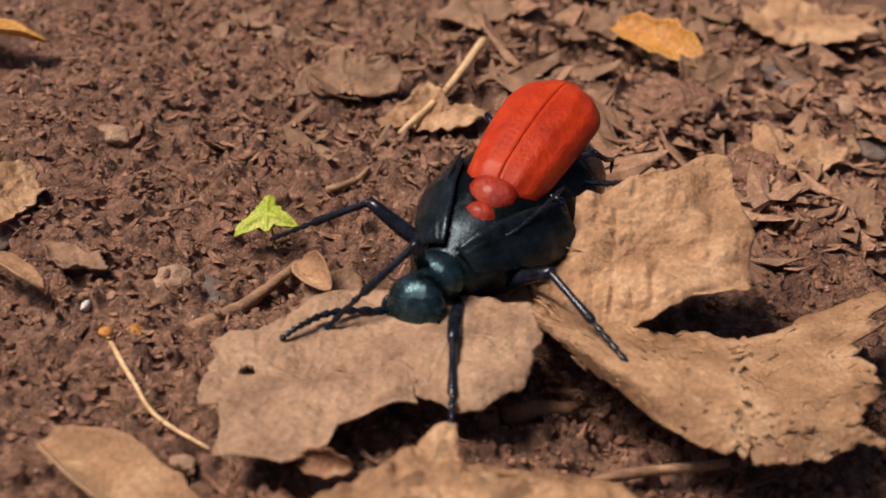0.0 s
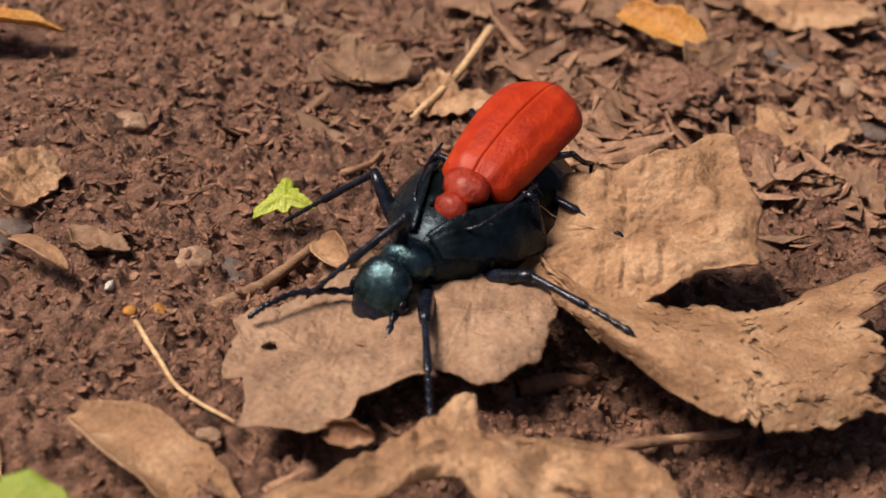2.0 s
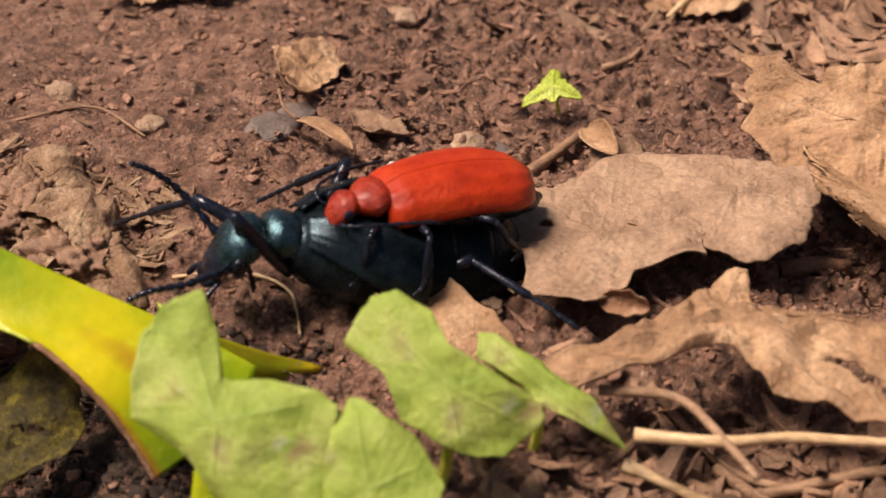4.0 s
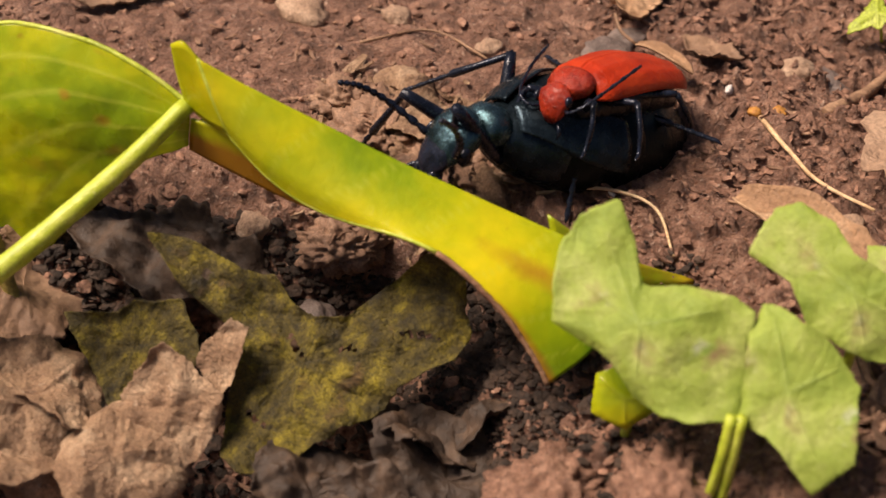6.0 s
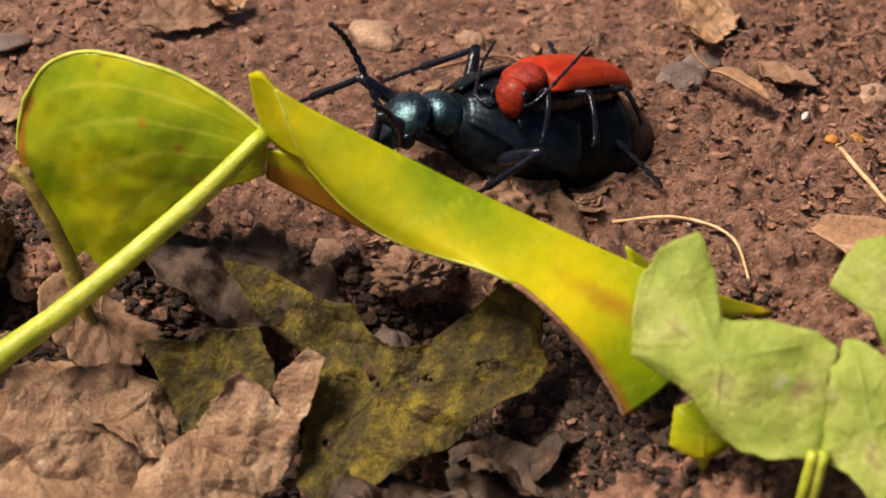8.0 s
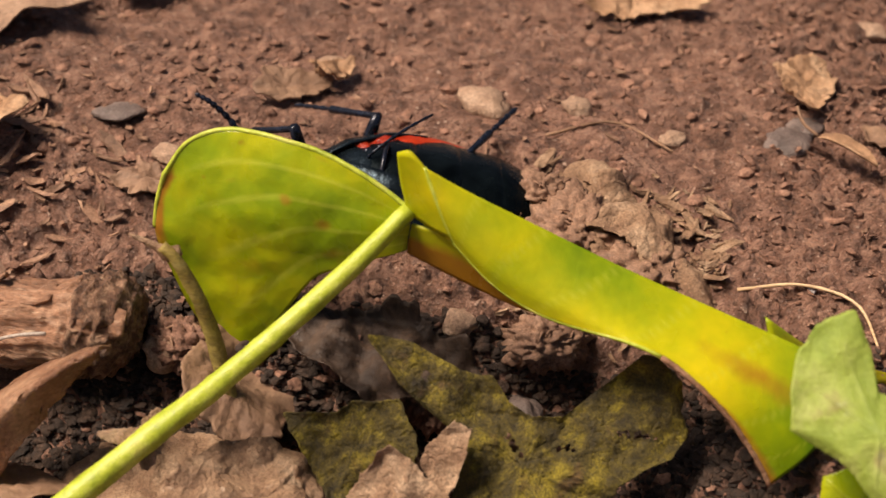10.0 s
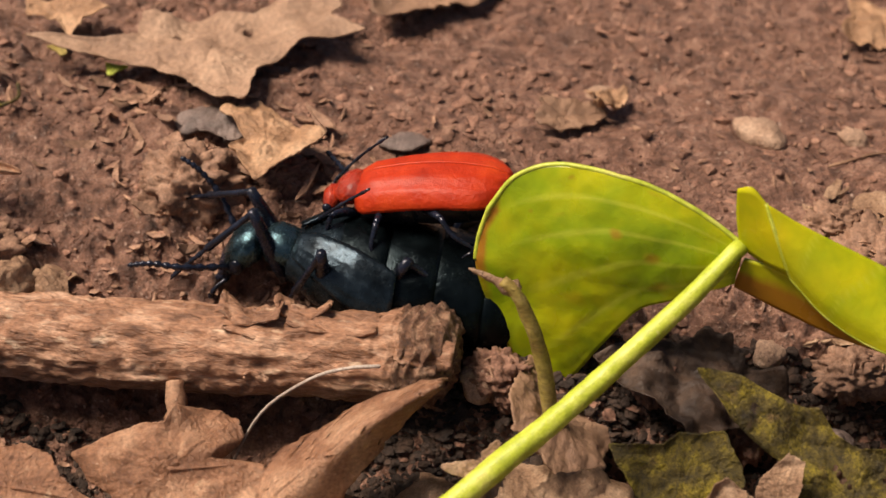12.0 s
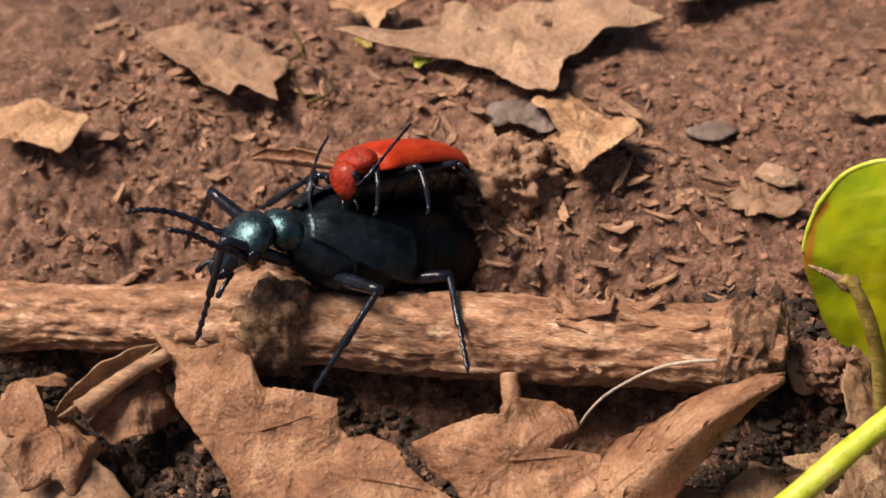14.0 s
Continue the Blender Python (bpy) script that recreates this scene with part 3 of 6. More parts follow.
def fragments():
    """Leaf flakes that lie loose on the soil: x, y, size, turn, tilt, material."""
    rows = [
        (-32.4, 1.4, 4.6, 70, 6, TAN, "pale tan flake of dead leaf on soil"),
        (26.2, 22.3, 5.5, 20, 5, TAN, "tan ragged flake of dead leaf on soil"),
        (-10.2, 26.5, 5.6, 10, 14, DUSKY, "brown curled flake of dead leaf on soil"),
        (-2.6, 22.6, 4.6, 5, 4, TAN, "tan flake of dead leaf under a straw"),
        (29.0, 46.0, 7.5, -10, 6, TAN, "tan ragged flake of dead leaf on soil"),
        (11.6, 41.0, 4.2, 55, 10, DUSKY, "brown flake of dead leaf on soil"),
        (-0.6, 41.0, 4.2, 0, 8, DUSKY, "brown flake of dead leaf on soil"),
        (10.0, 29.5, 4.0, 130, 8, DUSKY, "dull flake of dead leaf on soil"),
        (-47.6, 13.0, 6.6, 10, 5, TAN, "tan torn piece of dead leaf on soil"),
        (-25.0, -5.0, 3.0, 160, 10, DUSKY, "small brown curled leaf flake"),
        (-7.5, -4.8, 3.4, 60, 8, DUSKY, "thin brown leaf flake on soil"),
        (-70.5, -5.0, 2.6, 70, 8, TAN, "small tan leaf flake on soil"),
        (-73.5, -7.0, 4.2, 20, 3, DUSKY, "dull flat leaf flake on soil"),
        (-99.0, -15.5, 3.6, 0, 2, SLATE, "dark wet leaf scrap on soil"),
        (-81.0, -20.5, 3.4, -20, 14, DUSKY, "small upturned brown leaf scrap"),
        (-89.0, 8.5, 8.0, 40, 5, DUSKY, "dull brown dead leaf on soil"),
        (20.0, 33.0, 4.5, 30, 20, DUSKY, "brown crumpled leaf scrap on soil"),
        (11.2, 13.7, 2.2, 10, 6, TAN, "small tan flake of dead leaf on soil"),
        (31.0, 15.0, 4.0, 300, 16, DUSKY, "brown crumpled leaf scrap on soil"),
    ]
    # pale papery heaps behind the yellow leaf and behind the branch
    for k, (x, y, up, s, rx, ry, rz) in enumerate([(-47.5, -15.6, 1.2, 4.6, 16, -8, 20), (-43.6, -18.6, 1.6, 4.4, 26, 10, 120), (-41.0, -22.6, 1.2, 3.6, 20, -6, 230), (-49.6, -19.4, 1.0, 4.0, 18, 8, 300), (-45.4, -21.8, 1.3, 3.4, 34, 0, 60),
                                                      (-112.4, -31.6, 2.0, 3.2, 18, 6, 40), (-116.4, -30.4, 2.4, 3.6, 24, -8, 160), (-109.6, -29.8, 1.0, 2.6, 12, 4, 250)]):
        rnd = random.Random(90 + k)
        leaf("crumpled_leaf", "pale pinkish-brown crumpled decaying leaf on soil", CRUMPLED, place(x, y, float(relief(x, y)) + up, rx, ry, rz), "heaps of pale leaves",
             lobes=[(a, s * 0.7, 30) for a in (10, 90, 160, 230, 300)], teeth=0.05, cup=-1.2, wave=1.0, wave_size=2.2, edge=-0.6, seed=95 + k, fan=180, rings=22,
             outline=[(a + rnd.uniform(2, 24), s * rnd.uniform(0.55, 1.08)) for a in range(0, 358, 28)])
    ob = thing("curled_leaf", "small orange curled scrap of leaf on the heap", "leaf", "", place(-43.8, -20.6, float(relief(-42.8, -20.4)) + 1.9, 30, 0, 10))
    part("blade", strip_leaf(2.3, 1.9, 60, -20, 0, seed=19), OCHRE, ob)
    part("stalk", tubed(spline([(2.2, 0, 0.0), (2.7, 0.1, -0.3), (3.3, 0.3, -0.8)], 6), 0.1), STICK, ob)
    for k, (x, y, size, turn, tilt, mat, label) in enumerate(rows):
        rnd = random.Random(40 + k)
        lobes = [(rnd.uniform(-15, 15), size, rnd.uniform(28, 45)), (rnd.uniform(85, 140), size * rnd.uniform(0.5, 0.8), 30),
                 (rnd.uniform(170, 215), size * rnd.uniform(0.6, 1.0), 32), (rnd.uniform(250, 300), size * rnd.uniform(0.4, 0.7), 30)]
        leaf("leaf_flake", label, mat, place(x, y, float(relief(x, y)) + 0.75, tilt, rnd.uniform(-6, 6), turn), "leaf flakes on the soil",
             lobes=lobes, base=size * 0.42, teeth=0.10, cup=rnd.uniform(-0.3, 0.8), wave=0.45, wave_size=size * 0.5, edge=0.35, seed=k, fan=90, rings=10)


def near_leaves():
    # the big dry plane leaf on which the pair starts, and the pieces round it
    leaf("plane_leaf", "raised tan plane leaf with a pointed lobe", TAN, place(11.5, -4.5, 5.0, 25, -4, 0), "dead plane leaves",
         lobes=[(160, 9.5, 13), (48, 9.5, 22), (20, 9.0, 20), (350, 8.0, 24), (265, 6.0, 24)], teeth=0.022, cup=0.3, wave=0.8,
         wave_size=4.5, edge=-0.5, seed=3, fan=300, rings=36, drape=lambda x, y: -0.42 * max(0.0, -x - 2.0),
         outline=[(15, 9.6), (36, 10.4), (48, 12.0), (57, 11.0), (63, 8.5), (78, 7.0), (100, 5.6), (128, 6.7), (136, 6.2), (140, 9.7), (143, 13.9), (147, 11.1),
                  (153, 11.5), (161, 9.5), (171, 10.1), (188, 8.2), (230, 7.1), (265, 7.0), (285, 5.2), (314, 5.2), (333, 5.8), (347, 9.3)])
    ob = thing("plane_leaf", "large tan plane leaf lobe arching over the soil", "leaf", "dead plane leaves")
    band = patch([
        [(5.2, -2.8, 2.8), (9.0, -7.2, 2.8), (13.9, -7.7, 2.8), (19.6, -7.8, 2.8), (24.9, -4.7, 2.8), (31.7, 0.7, 2.8)],
        [(5.8, -8.4, 4.3), (10.0, -12.0, 4.3), (14.3, -13.5, 4.3), (19.4, -13.7, 4.3), (24.3, -12.0, 4.3), (30.2, -8.2, 4.3)],
        [(7.0, -11.5, 4.4), (10.7, -14.4, 4.4), (15.0, -17.1, 4.4), (19.5, -18.4, 4.4), (24.1, -17.5, 4.4), (29.8, -14.6, 4.4)],
        [(10.0, -13.4, 2.6), (12.1, -14.8, 2.6), (14.9, -18.0, 2.6), (19.7, -20.7, 2.3), (24.3, -19.7, 2.4), (30.1, -17.7, 2.6)]], 44, 80)
    band = ragged(band, 0.10, 4.3, 0.2)
    part("blade", sheet(band, 0.2), TAN, ob)
    part("midrib", tubed([band[20][j] + Vector((0, 0, 0.06)) for j in range(4, 78, 3)], 0.07, 6), TAN, ob)
    leaf("plane_leaf", "flat tan dead leaf with a small round hole", FADED, place(-7.6, -17.6, 1.3, 0, -4, 0), "dead plane leaves",
         lobes=[(205, 6.0, 32), (255, 7.0, 30), (85, 9.0, 30), (140, 6.0, 25)], teeth=0.022, cup=0.2, wave=0.3, edge=0.2, seed=5,
         fan=260, rings=34, holes=[(-3.7, 1.2, 0.55)],
         outline=[(36, 8.6), (61, 11.1), (75, 11.5), (86, 10.2), (95, 9.1), (109, 7.6), (125, 6.4), (137, 7.6), (152, 7.3), (160, 6.2), (175, 6.2), (200, 6.7),
                  (210, 5.4), (228, 6.3), (239, 8.4), (253, 7.7), (270, 8.3), (280, 6.9), (292, 6.4), (304, 4.8), (322, 4.6), (338, 6.0), (352, 7.4)])
    leaf("leaf_piece", "tan lobe of dead leaf lying over another", FADED, place(1.5, -12.4, 2.8, 2, -9, 0), "dead plane leaves",
         lobes=[(0, 5.0, 40), (180, 5.5, 45), (250, 5.0, 35), (90, 8.0, 45)], teeth=0.02, cup=-0.3, wave=0.3, edge=-0.3, seed=8, fan=240, rings=28,
         outline=[(5, 5.8), (35, 6.0), (66, 5.2), (93, 5.0), (116, 6.0), (139, 8.4), (160, 9.4), (198, 8.4), (210, 7.2), (222, 6.0), (234, 6.2), (245, 6.0), (254, 5.6),
                  (279, 6.6), (288, 6.7), (305, 6.2), (314, 6.4), (330, 5.9), (349, 5.2)])
    leaf("plane_leaf", "ragged tan dead leaf with a large torn bay", TAN, place(0.8, -27.0, 2.7, 4, 0, 0), "dead plane leaves",
         lobes=[(212, 12.0, 15), (78, 3.6, 26), (8, 11.0, 20), (338, 14.0, 20)], teeth=0.03, cup=-0.7, wave=0.6, wave_size=5.0,
         edge=-0.5, seed=11, fan=320, rings=40, holes=[(7.0, -2.0, 0.42), (7.6, -2.4, 0.5), (8.3, -2.8, 0.55), (9.0, -3.3, 0.5), (9.7, -3.5, 0.42), (10.3, -3.7, 0.3)],
         outline=[(2, 14.5), (13, 11.5), (16, 6.9), (19, 5.2), (43, 2.5), (71, 4.3), (84, 4.2), (133, 2.8), (170, 2.9), (194, 5.6), (205, 9.5), (211, 13.5),
                  (216, 13.2), (222, 11.0), (226, 7.8), (233, 5.0), (240, 3.4), (264, 1.9), (292, 2.3), (299, 4.0), (305, 6.0), (321, 8.6), (327, 11.4),
                  (333, 14.6), (337, 18.7), (343, 16.6), (348, 14.4)])
    ob = thing("curled_leaf", "narrow tan curled dead leaf on soil", "leaf", "dead plane leaves", place(-22.4, -24.2, 0.4, 0, 8, -28))
    part("blade", strip_leaf(14.0, 5.5, 55, -25, 10, seed=2), TAN, ob)
    ob = thing("curled_leaf", "orange curled dry petal-like leaf", "leaf", "", place(12.1, 39.4, 1.6, 20, 0, -32))
    part("blade", strip_leaf(9.5, 5.0, 60, -20, 0, seed=6), OCHRE, ob)
    ob = thing("curled_leaf", "yellow-orange curled leaf on soil", "leaf", "", place(-45.0, 22.5, 1.2, -15, 0, 18))
    part("blade", strip_leaf(10.5, 4.2, 55, -18, 0, seed=9), OCHRE, ob)
    ob = thing("curled_leaf", "small tan curled leaf with a thin stalk", "leaf", "", place(-31.0, -6.5, 0.6, 0, 0, -25))
    part("blade", strip_leaf(5.2, 2.0, 60, -30, 0, seed=12), TAN, ob)
    part("stalk", tubed(spline([(0, 0, 0.1), (-1.5, 0.2, 0.6), (-2.6, 1.0, 1.3)], 8), 0.14), STICK, ob)
    ob = thing("curled_leaf", "small folded tan leaf beside a stick", "leaf", "", place(-9.7, -2.6, 0.9, 30, -10, -60))
    part("blade", strip_leaf(4.6, 2.6, 70, -30, 0, seed=15), TAN, ob)
    ob = thing("curled_leaf", "small red-brown curled leaf between dead leaves", "leaf", "", place(-6.9, -24.4, 1.2, 40, -8, -8))
    part("blade", strip_leaf(3.4, 2.4, 90, -20, 10, seed=29), RUSSET, ob)
    ob = thing("leaf_sprig", "bright lime-green torn leaf scrap on soil", "leaf", "", place(-12.9, 1.4, 1.9, 24, -8, 10))
    part("blade", lobed([(80, 1.9, 26), (205, 2.5, 20), (332, 2.3, 20), (268, 1.4, 16)], base=1.05, teeth=0.10, cup=-0.6, wave=0.25, edge=-0.3,
                        seed=4, fan=110, rings=12), LIME, ob)
    part("stalk", tubed([(0, 0, 0), (0.3, -0.8, -0.9), (0.4, -1.4, -2.0)], 0.12), LIME, ob)


def hollow_leaves():
    # litter in the hollow on the near side; shade coloured into its darkest leaves
    leaf("mossy_leaf", "olive-green mossy decaying plane leaf", MOSSY, place(-49.1, -38.9, -8.3, 40, 4, 0), "leaves in the hollow",
         lobes=[(153, 11.5, 12), (40, 10.5, 19), (22, 9.5, 20), (236, 6.0, 27), (258, 7.0, 25), (345, 5.0, 18)], teeth=0.025, cup=0.4, wave=0.9, wave_size=4.0,
         edge=0.5, seed=21, fan=340, rings=40, holes=[(6.2, 3.4, 0.2), (6.7, 3.5, 0.24), (7.3, 3.55, 0.26), (7.9, 3.6, 0.24), (8.5, 3.6, 0.16), (-1.2, 1.7, 0.2), (-0.9, 1.35, 0.24), (-0.6, 1.0, 0.24),
                                                       (-0.1, 0.6, 0.2), (2.4, 1.6, 0.2), (2.9, 1.7, 0.22), (3.4, 1.7, 0.18), (-7.6, 4.5, 0.3), (-2.6, -4.0, 0.22), (-2.1, -4.3, 0.25), (-1.5, -4.6, 0.2)],
         outline=[(10, 8.4), (14, 10.2), (21, 11.5), (28, 11.6), (39, 12.0), (48, 12.0), (53, 10.6), (56, 7.6), (60, 4.2), (88, 3.3), (112, 4.2), (119, 6.1), (134, 7.7),
                  (144, 10.8), (153, 13.7), (156, 11.5), (160, 10.0), (168, 4.4), (193, 3.8), (212, 4.8), (225, 5.7), (241, 7.7), (255, 8.4), (269, 7.3), (284, 6.1),
                  (309, 5.3), (335, 5.9), (356, 6.7)])
    leaf("mossy_leaf", "small olive mossy scrap of leaf", MOSSY, place(-60.7, -38.8, -9.4, 46, 0, 0), "leaves in the hollow",
         lobes=[(20, 4.0, 35), (100, 3.0, 40), (163, 5.0, 35), (262, 3.4, 40)], teeth=0.03, wave=0.4, edge=0.3, seed=23, fan=180, rings=18,
         outline=[(20, 4.4), (56, 4.5), (101, 3.3), (128, 2.7), (163, 5.7), (210, 3.3), (259, 4.1), (282, 3.5), (355, 4.5)])
    leaf("leaf_scrap", "pale brown pointed scrap of dead leaf", CRUMPLED, place(-56.7, -43.5, -10.1, 52, 6, 0), "leaves in the hollow",
         lobes=[(109, 4.2, 22), (32, 3.2, 26), (268, 3.8, 40), (190, 3.0, 30)], teeth=0.035, wave=0.5, wave_size=3, edge=0.4, seed=25, fan=180, rings=20,
         outline=[(1, 3.2), (32, 3.7), (59, 3.1), (86, 3.5), (109, 4.8), (137, 3.6), (176, 3.5), (197, 3.5), (268, 4.3), (313, 3.8)])
    leaf("leaf_scrap", "pale brown pointed scrap of dead leaf", CRUMPLED, place(-53.9, -40.5, -7.5, 50, -6, 0), "leaves in the hollow",
         lobes=[(70, 2.2, 24), (271, 2.4, 34), (170, 1.5, 30)], teeth=0.04, wave=0.4, wave_size=3, edge=0.3, seed=27, fan=140, rings=16,
         outline=[(19, 1.4), (56, 2.6), (83, 2.6), (152, 1.7), (198, 1.8), (271, 2.7), (296, 1.7)])
    for k, (x, y, z, s, rx, ry, rz) in enumerate([(-70.5, -42.5, -11.8, 6.6, 26, 8, 15), (-66.0, -45.6, -9.8, 7.0, 34, -6, 70), (-63.6, -43.6, -10.4, 4.0, 42, 10, 140),
                                                 (-69.0, -48.0, -11.4, 6.0, 24, 0, 200), (-59.0, -47.5, -11.0, 5.0, 24, 8, 20), (-77.5, -45.0, -12.6, 5.5, 22, 10, 310)]):
        rnd = random.Random(70 + k)
        leaf("crumpled_leaf", "pale brown crumpled papery dead leaf", CRUMPLED, place(x, y, z, rx, ry, rz), "crumpled leaves",
             lobes=[(a + rnd.uniform(-15, 15), s * 0.7, 30) for a in (0, 75, 150, 225, 295)], teeth=0.03, cup=-0.9, wave=0.5,
             wave_size=3.4, edge=-0.6, seed=80 + k, fan=220, rings=28,
             outline=[(a + rnd.uniform(2, 24), s * rnd.uniform(0.7, 1.08)) for a in range(0, 358, 28)])
    leaf("dark_leaf", "dark brown rotting leaf, darkened further for the hollow's shade", SHADED_ROT, place(-38.5, -42.5, -13.5, 34, 4, 30), "leaves in the hollow",
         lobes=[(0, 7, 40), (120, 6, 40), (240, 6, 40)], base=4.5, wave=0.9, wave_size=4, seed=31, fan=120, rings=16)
    # dark leaves added to give the space under the mossy leaf its shade
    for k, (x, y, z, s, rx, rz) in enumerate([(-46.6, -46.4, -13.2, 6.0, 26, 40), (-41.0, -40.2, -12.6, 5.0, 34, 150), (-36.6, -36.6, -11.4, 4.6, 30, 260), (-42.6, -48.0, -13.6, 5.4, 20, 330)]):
        leaf("dark_leaf", "dark brown rotting leaf under the mossy leaf, darkened for shade", SHADED_ROT, place(x, y, z, rx, 0, rz), "leaves in the hollow",
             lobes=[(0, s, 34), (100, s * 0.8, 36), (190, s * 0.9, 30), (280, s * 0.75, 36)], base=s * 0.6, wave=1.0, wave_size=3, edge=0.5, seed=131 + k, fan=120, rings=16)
    leaf("dead_leaf", "dull brown leaf under the green stem", DUSKY, place(-70.0, -36.0, -8.6, 30, -4, 100), "leaves in the hollow",
         lobes=[(0, 6.5, 35), (120, 5, 40), (200, 5.5, 35), (290, 5, 30)], base=3.8, wave=0.5, seed=33, fan=120, rings=16)
    leaf("dead_leaf", "crumpled dark brown leaf beside the stem, darkened for shade", SHADED_ROT, place(-60.0, -32.0, -6.4, 20, 6, 0), "leaves in the hollow",
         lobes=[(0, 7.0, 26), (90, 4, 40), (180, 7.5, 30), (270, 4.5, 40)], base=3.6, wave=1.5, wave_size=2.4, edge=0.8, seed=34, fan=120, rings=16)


def left_leaves():
    # leaves below and beyond the fallen branch
    leaf("plane_leaf", "large dull tan plane leaf with torn lobes", FADED, place(-102.8, -7.7, 0.6, 6, 0, 0), "dead plane leaves",
         lobes=[(188, 12.5, 12), (50, 10.0, 14), (24, 8.0, 18), (300, 6.5, 16), (155, 6.0, 24)], teeth=0.03, cup=0.1, wave=0.7, wave_size=5.0,
         edge=0.4, holes=[(2.0, 3.5, 0.5), (-3.5, 1.5, 0.4)], seed=14, fan=300, rings=34,
         outline=[(18, 7.5), (24, 12.6), (36, 10.6), (42, 12.4), (50, 12.8), (58, 9.4), (66, 8.8), (72, 6.1), (99, 6.1), (129, 5.5), (155, 7.4), (173, 6.6), (182, 8.0),
                  (188, 15.5), (194, 12.6), (200, 9.5), (211, 5.8), (229, 5.0), (269, 5.3), (287, 7.1), (304, 7.9), (323, 5.4), (353, 4.5)])
    leaf("leaf_piece", "tan angular piece of dead leaf on soil", TAN, place(-95.7, -18.4, -0.2, -4, 0, 0), "dead plane leaves",
         lobes=[(108, 5.0, 30), (276, 5.0, 30)], teeth=0.02, wave=0.35, wave_size=4.0, edge=0.2, seed=15, fan=160, rings=18,
         outline=[(5, 4.8), (66, 3.2), (108, 6.3), (148, 5.2), (161, 2.8), (204, 1.6), (227, 3.3), (276, 6.2)])
    leaf("leaf_piece", "tan pointed leaf lobe on soil", TAN, place(-116.7, -4.9, 0.5, 5, 0, 0), "dead plane leaves",
         lobes=[(10, 3.4, 30), (299, 3.4, 30)], teeth=0.03, wave=0.3, wave_size=4.0, edge=0.2, seed=24, fan=120, rings=14,
         outline=[(10, 4.1), (85, 1.9), (164, 3.7), (205, 2.9), (275, 1.6), (299, 4.1), (332, 2.4)])
    leaf("leaf_piece", "dull brown dead leaf pressed on soil", DUSKY, place(-127.2, -14.2, -0.6, 3, 0, 0), "dead plane leaves",
         lobes=[(172, 5.5, 30), (324, 6.5, 30), (60, 3.0, 30)], teeth=0.03, wave=0.3, wave_size=4.0, edge=0.2, seed=26, fan=180, rings=20,
         outline=[(5, 6.2), (55, 3.5), (128, 5.6), (172, 6.8), (207, 3.3), (275, 4.0), (298, 5.3), (312, 4.8), (324, 8.5), (336, 6.3)])
    leaf("leaf_piece", "tan torn leaf piece on soil", TAN, place(-139.6, -23.6, -2.8, 4, 0, 0), "dead plane leaves",
         lobes=[(11, 3.5, 30), (169, 3.5, 30)], teeth=0.03, wave=0.3, wave_size=3.0, edge=0.3, seed=28, fan=140, rings=16,
         outline=[(11, 4.3), (44, 2.2), (129, 3.2), (169, 4.3), (232, 4.0), (274, 2.7), (316, 4.3), (342, 4.3)])
    leaf("plane_leaf", "russet dead plane leaf with strong veins", RUSSET, place(-114.5, -45.0, -11.9, 32, 0, 0), "leaves below the branch",
         lobes=[(25, 5.4, 20), (147, 10.0, 24), (108, 5.0, 26), (300, 5.5, 34)], teeth=0.025, cup=0.3, wave=0.6, edge=-0.4, seed=16, fan=280, rings=34,
         outline=[(6, 6.5), (12, 5.9), (31, 6.3), (59, 3.7), (98, 3.3), (106, 4.6), (109, 6.3), (115, 7.3), (137, 7.8), (145, 9.7), (148, 11.8), (153, 8.8), (173, 6.7),
                  (192, 4.7), (239, 3.9), (268, 6.7), (318, 7.3), (336, 5.8), (353, 5.8)])
    leaf("plane_leaf", "russet dead leaf curling at the rim", RUSSET, place(-105.7, -48.8, -11.0, 28, 0, 0), "leaves below the branch",
         lobes=[(0, 6.5, 30), (96, 3.0, 26), (182, 4.5, 30), (224, 5.5, 30)], teeth=0.025, cup=-0.6, wave=0.6, wave_size=4.0, edge=-0.6, seed=17, fan=220, rings=28,
         outline=[(8, 4.4), (24, 3.3), (57, 3.4), (96, 3.5), (124, 3.4), (148, 2.9), (182, 5.4), (224, 6.7), (310, 5.2), (354, 9.3)])
    leaf("plane_leaf", "russet dead leaf with a crumpled rim", RUSSET, place(-95.6, -45.2, -10.5, 30, 0, 0), "leaves below the branch",
         lobes=[(16, 6.0, 30), (54, 5.0, 26), (176, 6.0, 30), (257, 4.5, 30), (320, 5.0, 28)], teeth=0.025, cup=-0.5, wave=0.8, wave_size=4.0, edge=-0.6, seed=18, fan=240, rings=28,
         outline=[(16, 7.6), (29, 3.7), (41, 5.6), (54, 6.3), (76, 5.5), (96, 4.6), (107, 3.4), (142, 4.6), (156, 5.2), (176, 7.6), (192, 6.1), (207, 4.4), (257, 5.4),
                  (318, 6.3), (350, 6.3)])
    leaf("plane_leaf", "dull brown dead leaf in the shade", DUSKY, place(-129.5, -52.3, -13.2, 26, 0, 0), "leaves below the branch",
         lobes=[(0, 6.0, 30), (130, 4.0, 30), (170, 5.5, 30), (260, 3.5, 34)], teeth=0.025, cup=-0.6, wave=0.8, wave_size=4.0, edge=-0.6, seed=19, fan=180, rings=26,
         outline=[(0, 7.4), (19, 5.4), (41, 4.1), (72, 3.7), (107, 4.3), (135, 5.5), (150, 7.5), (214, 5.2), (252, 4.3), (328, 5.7)])
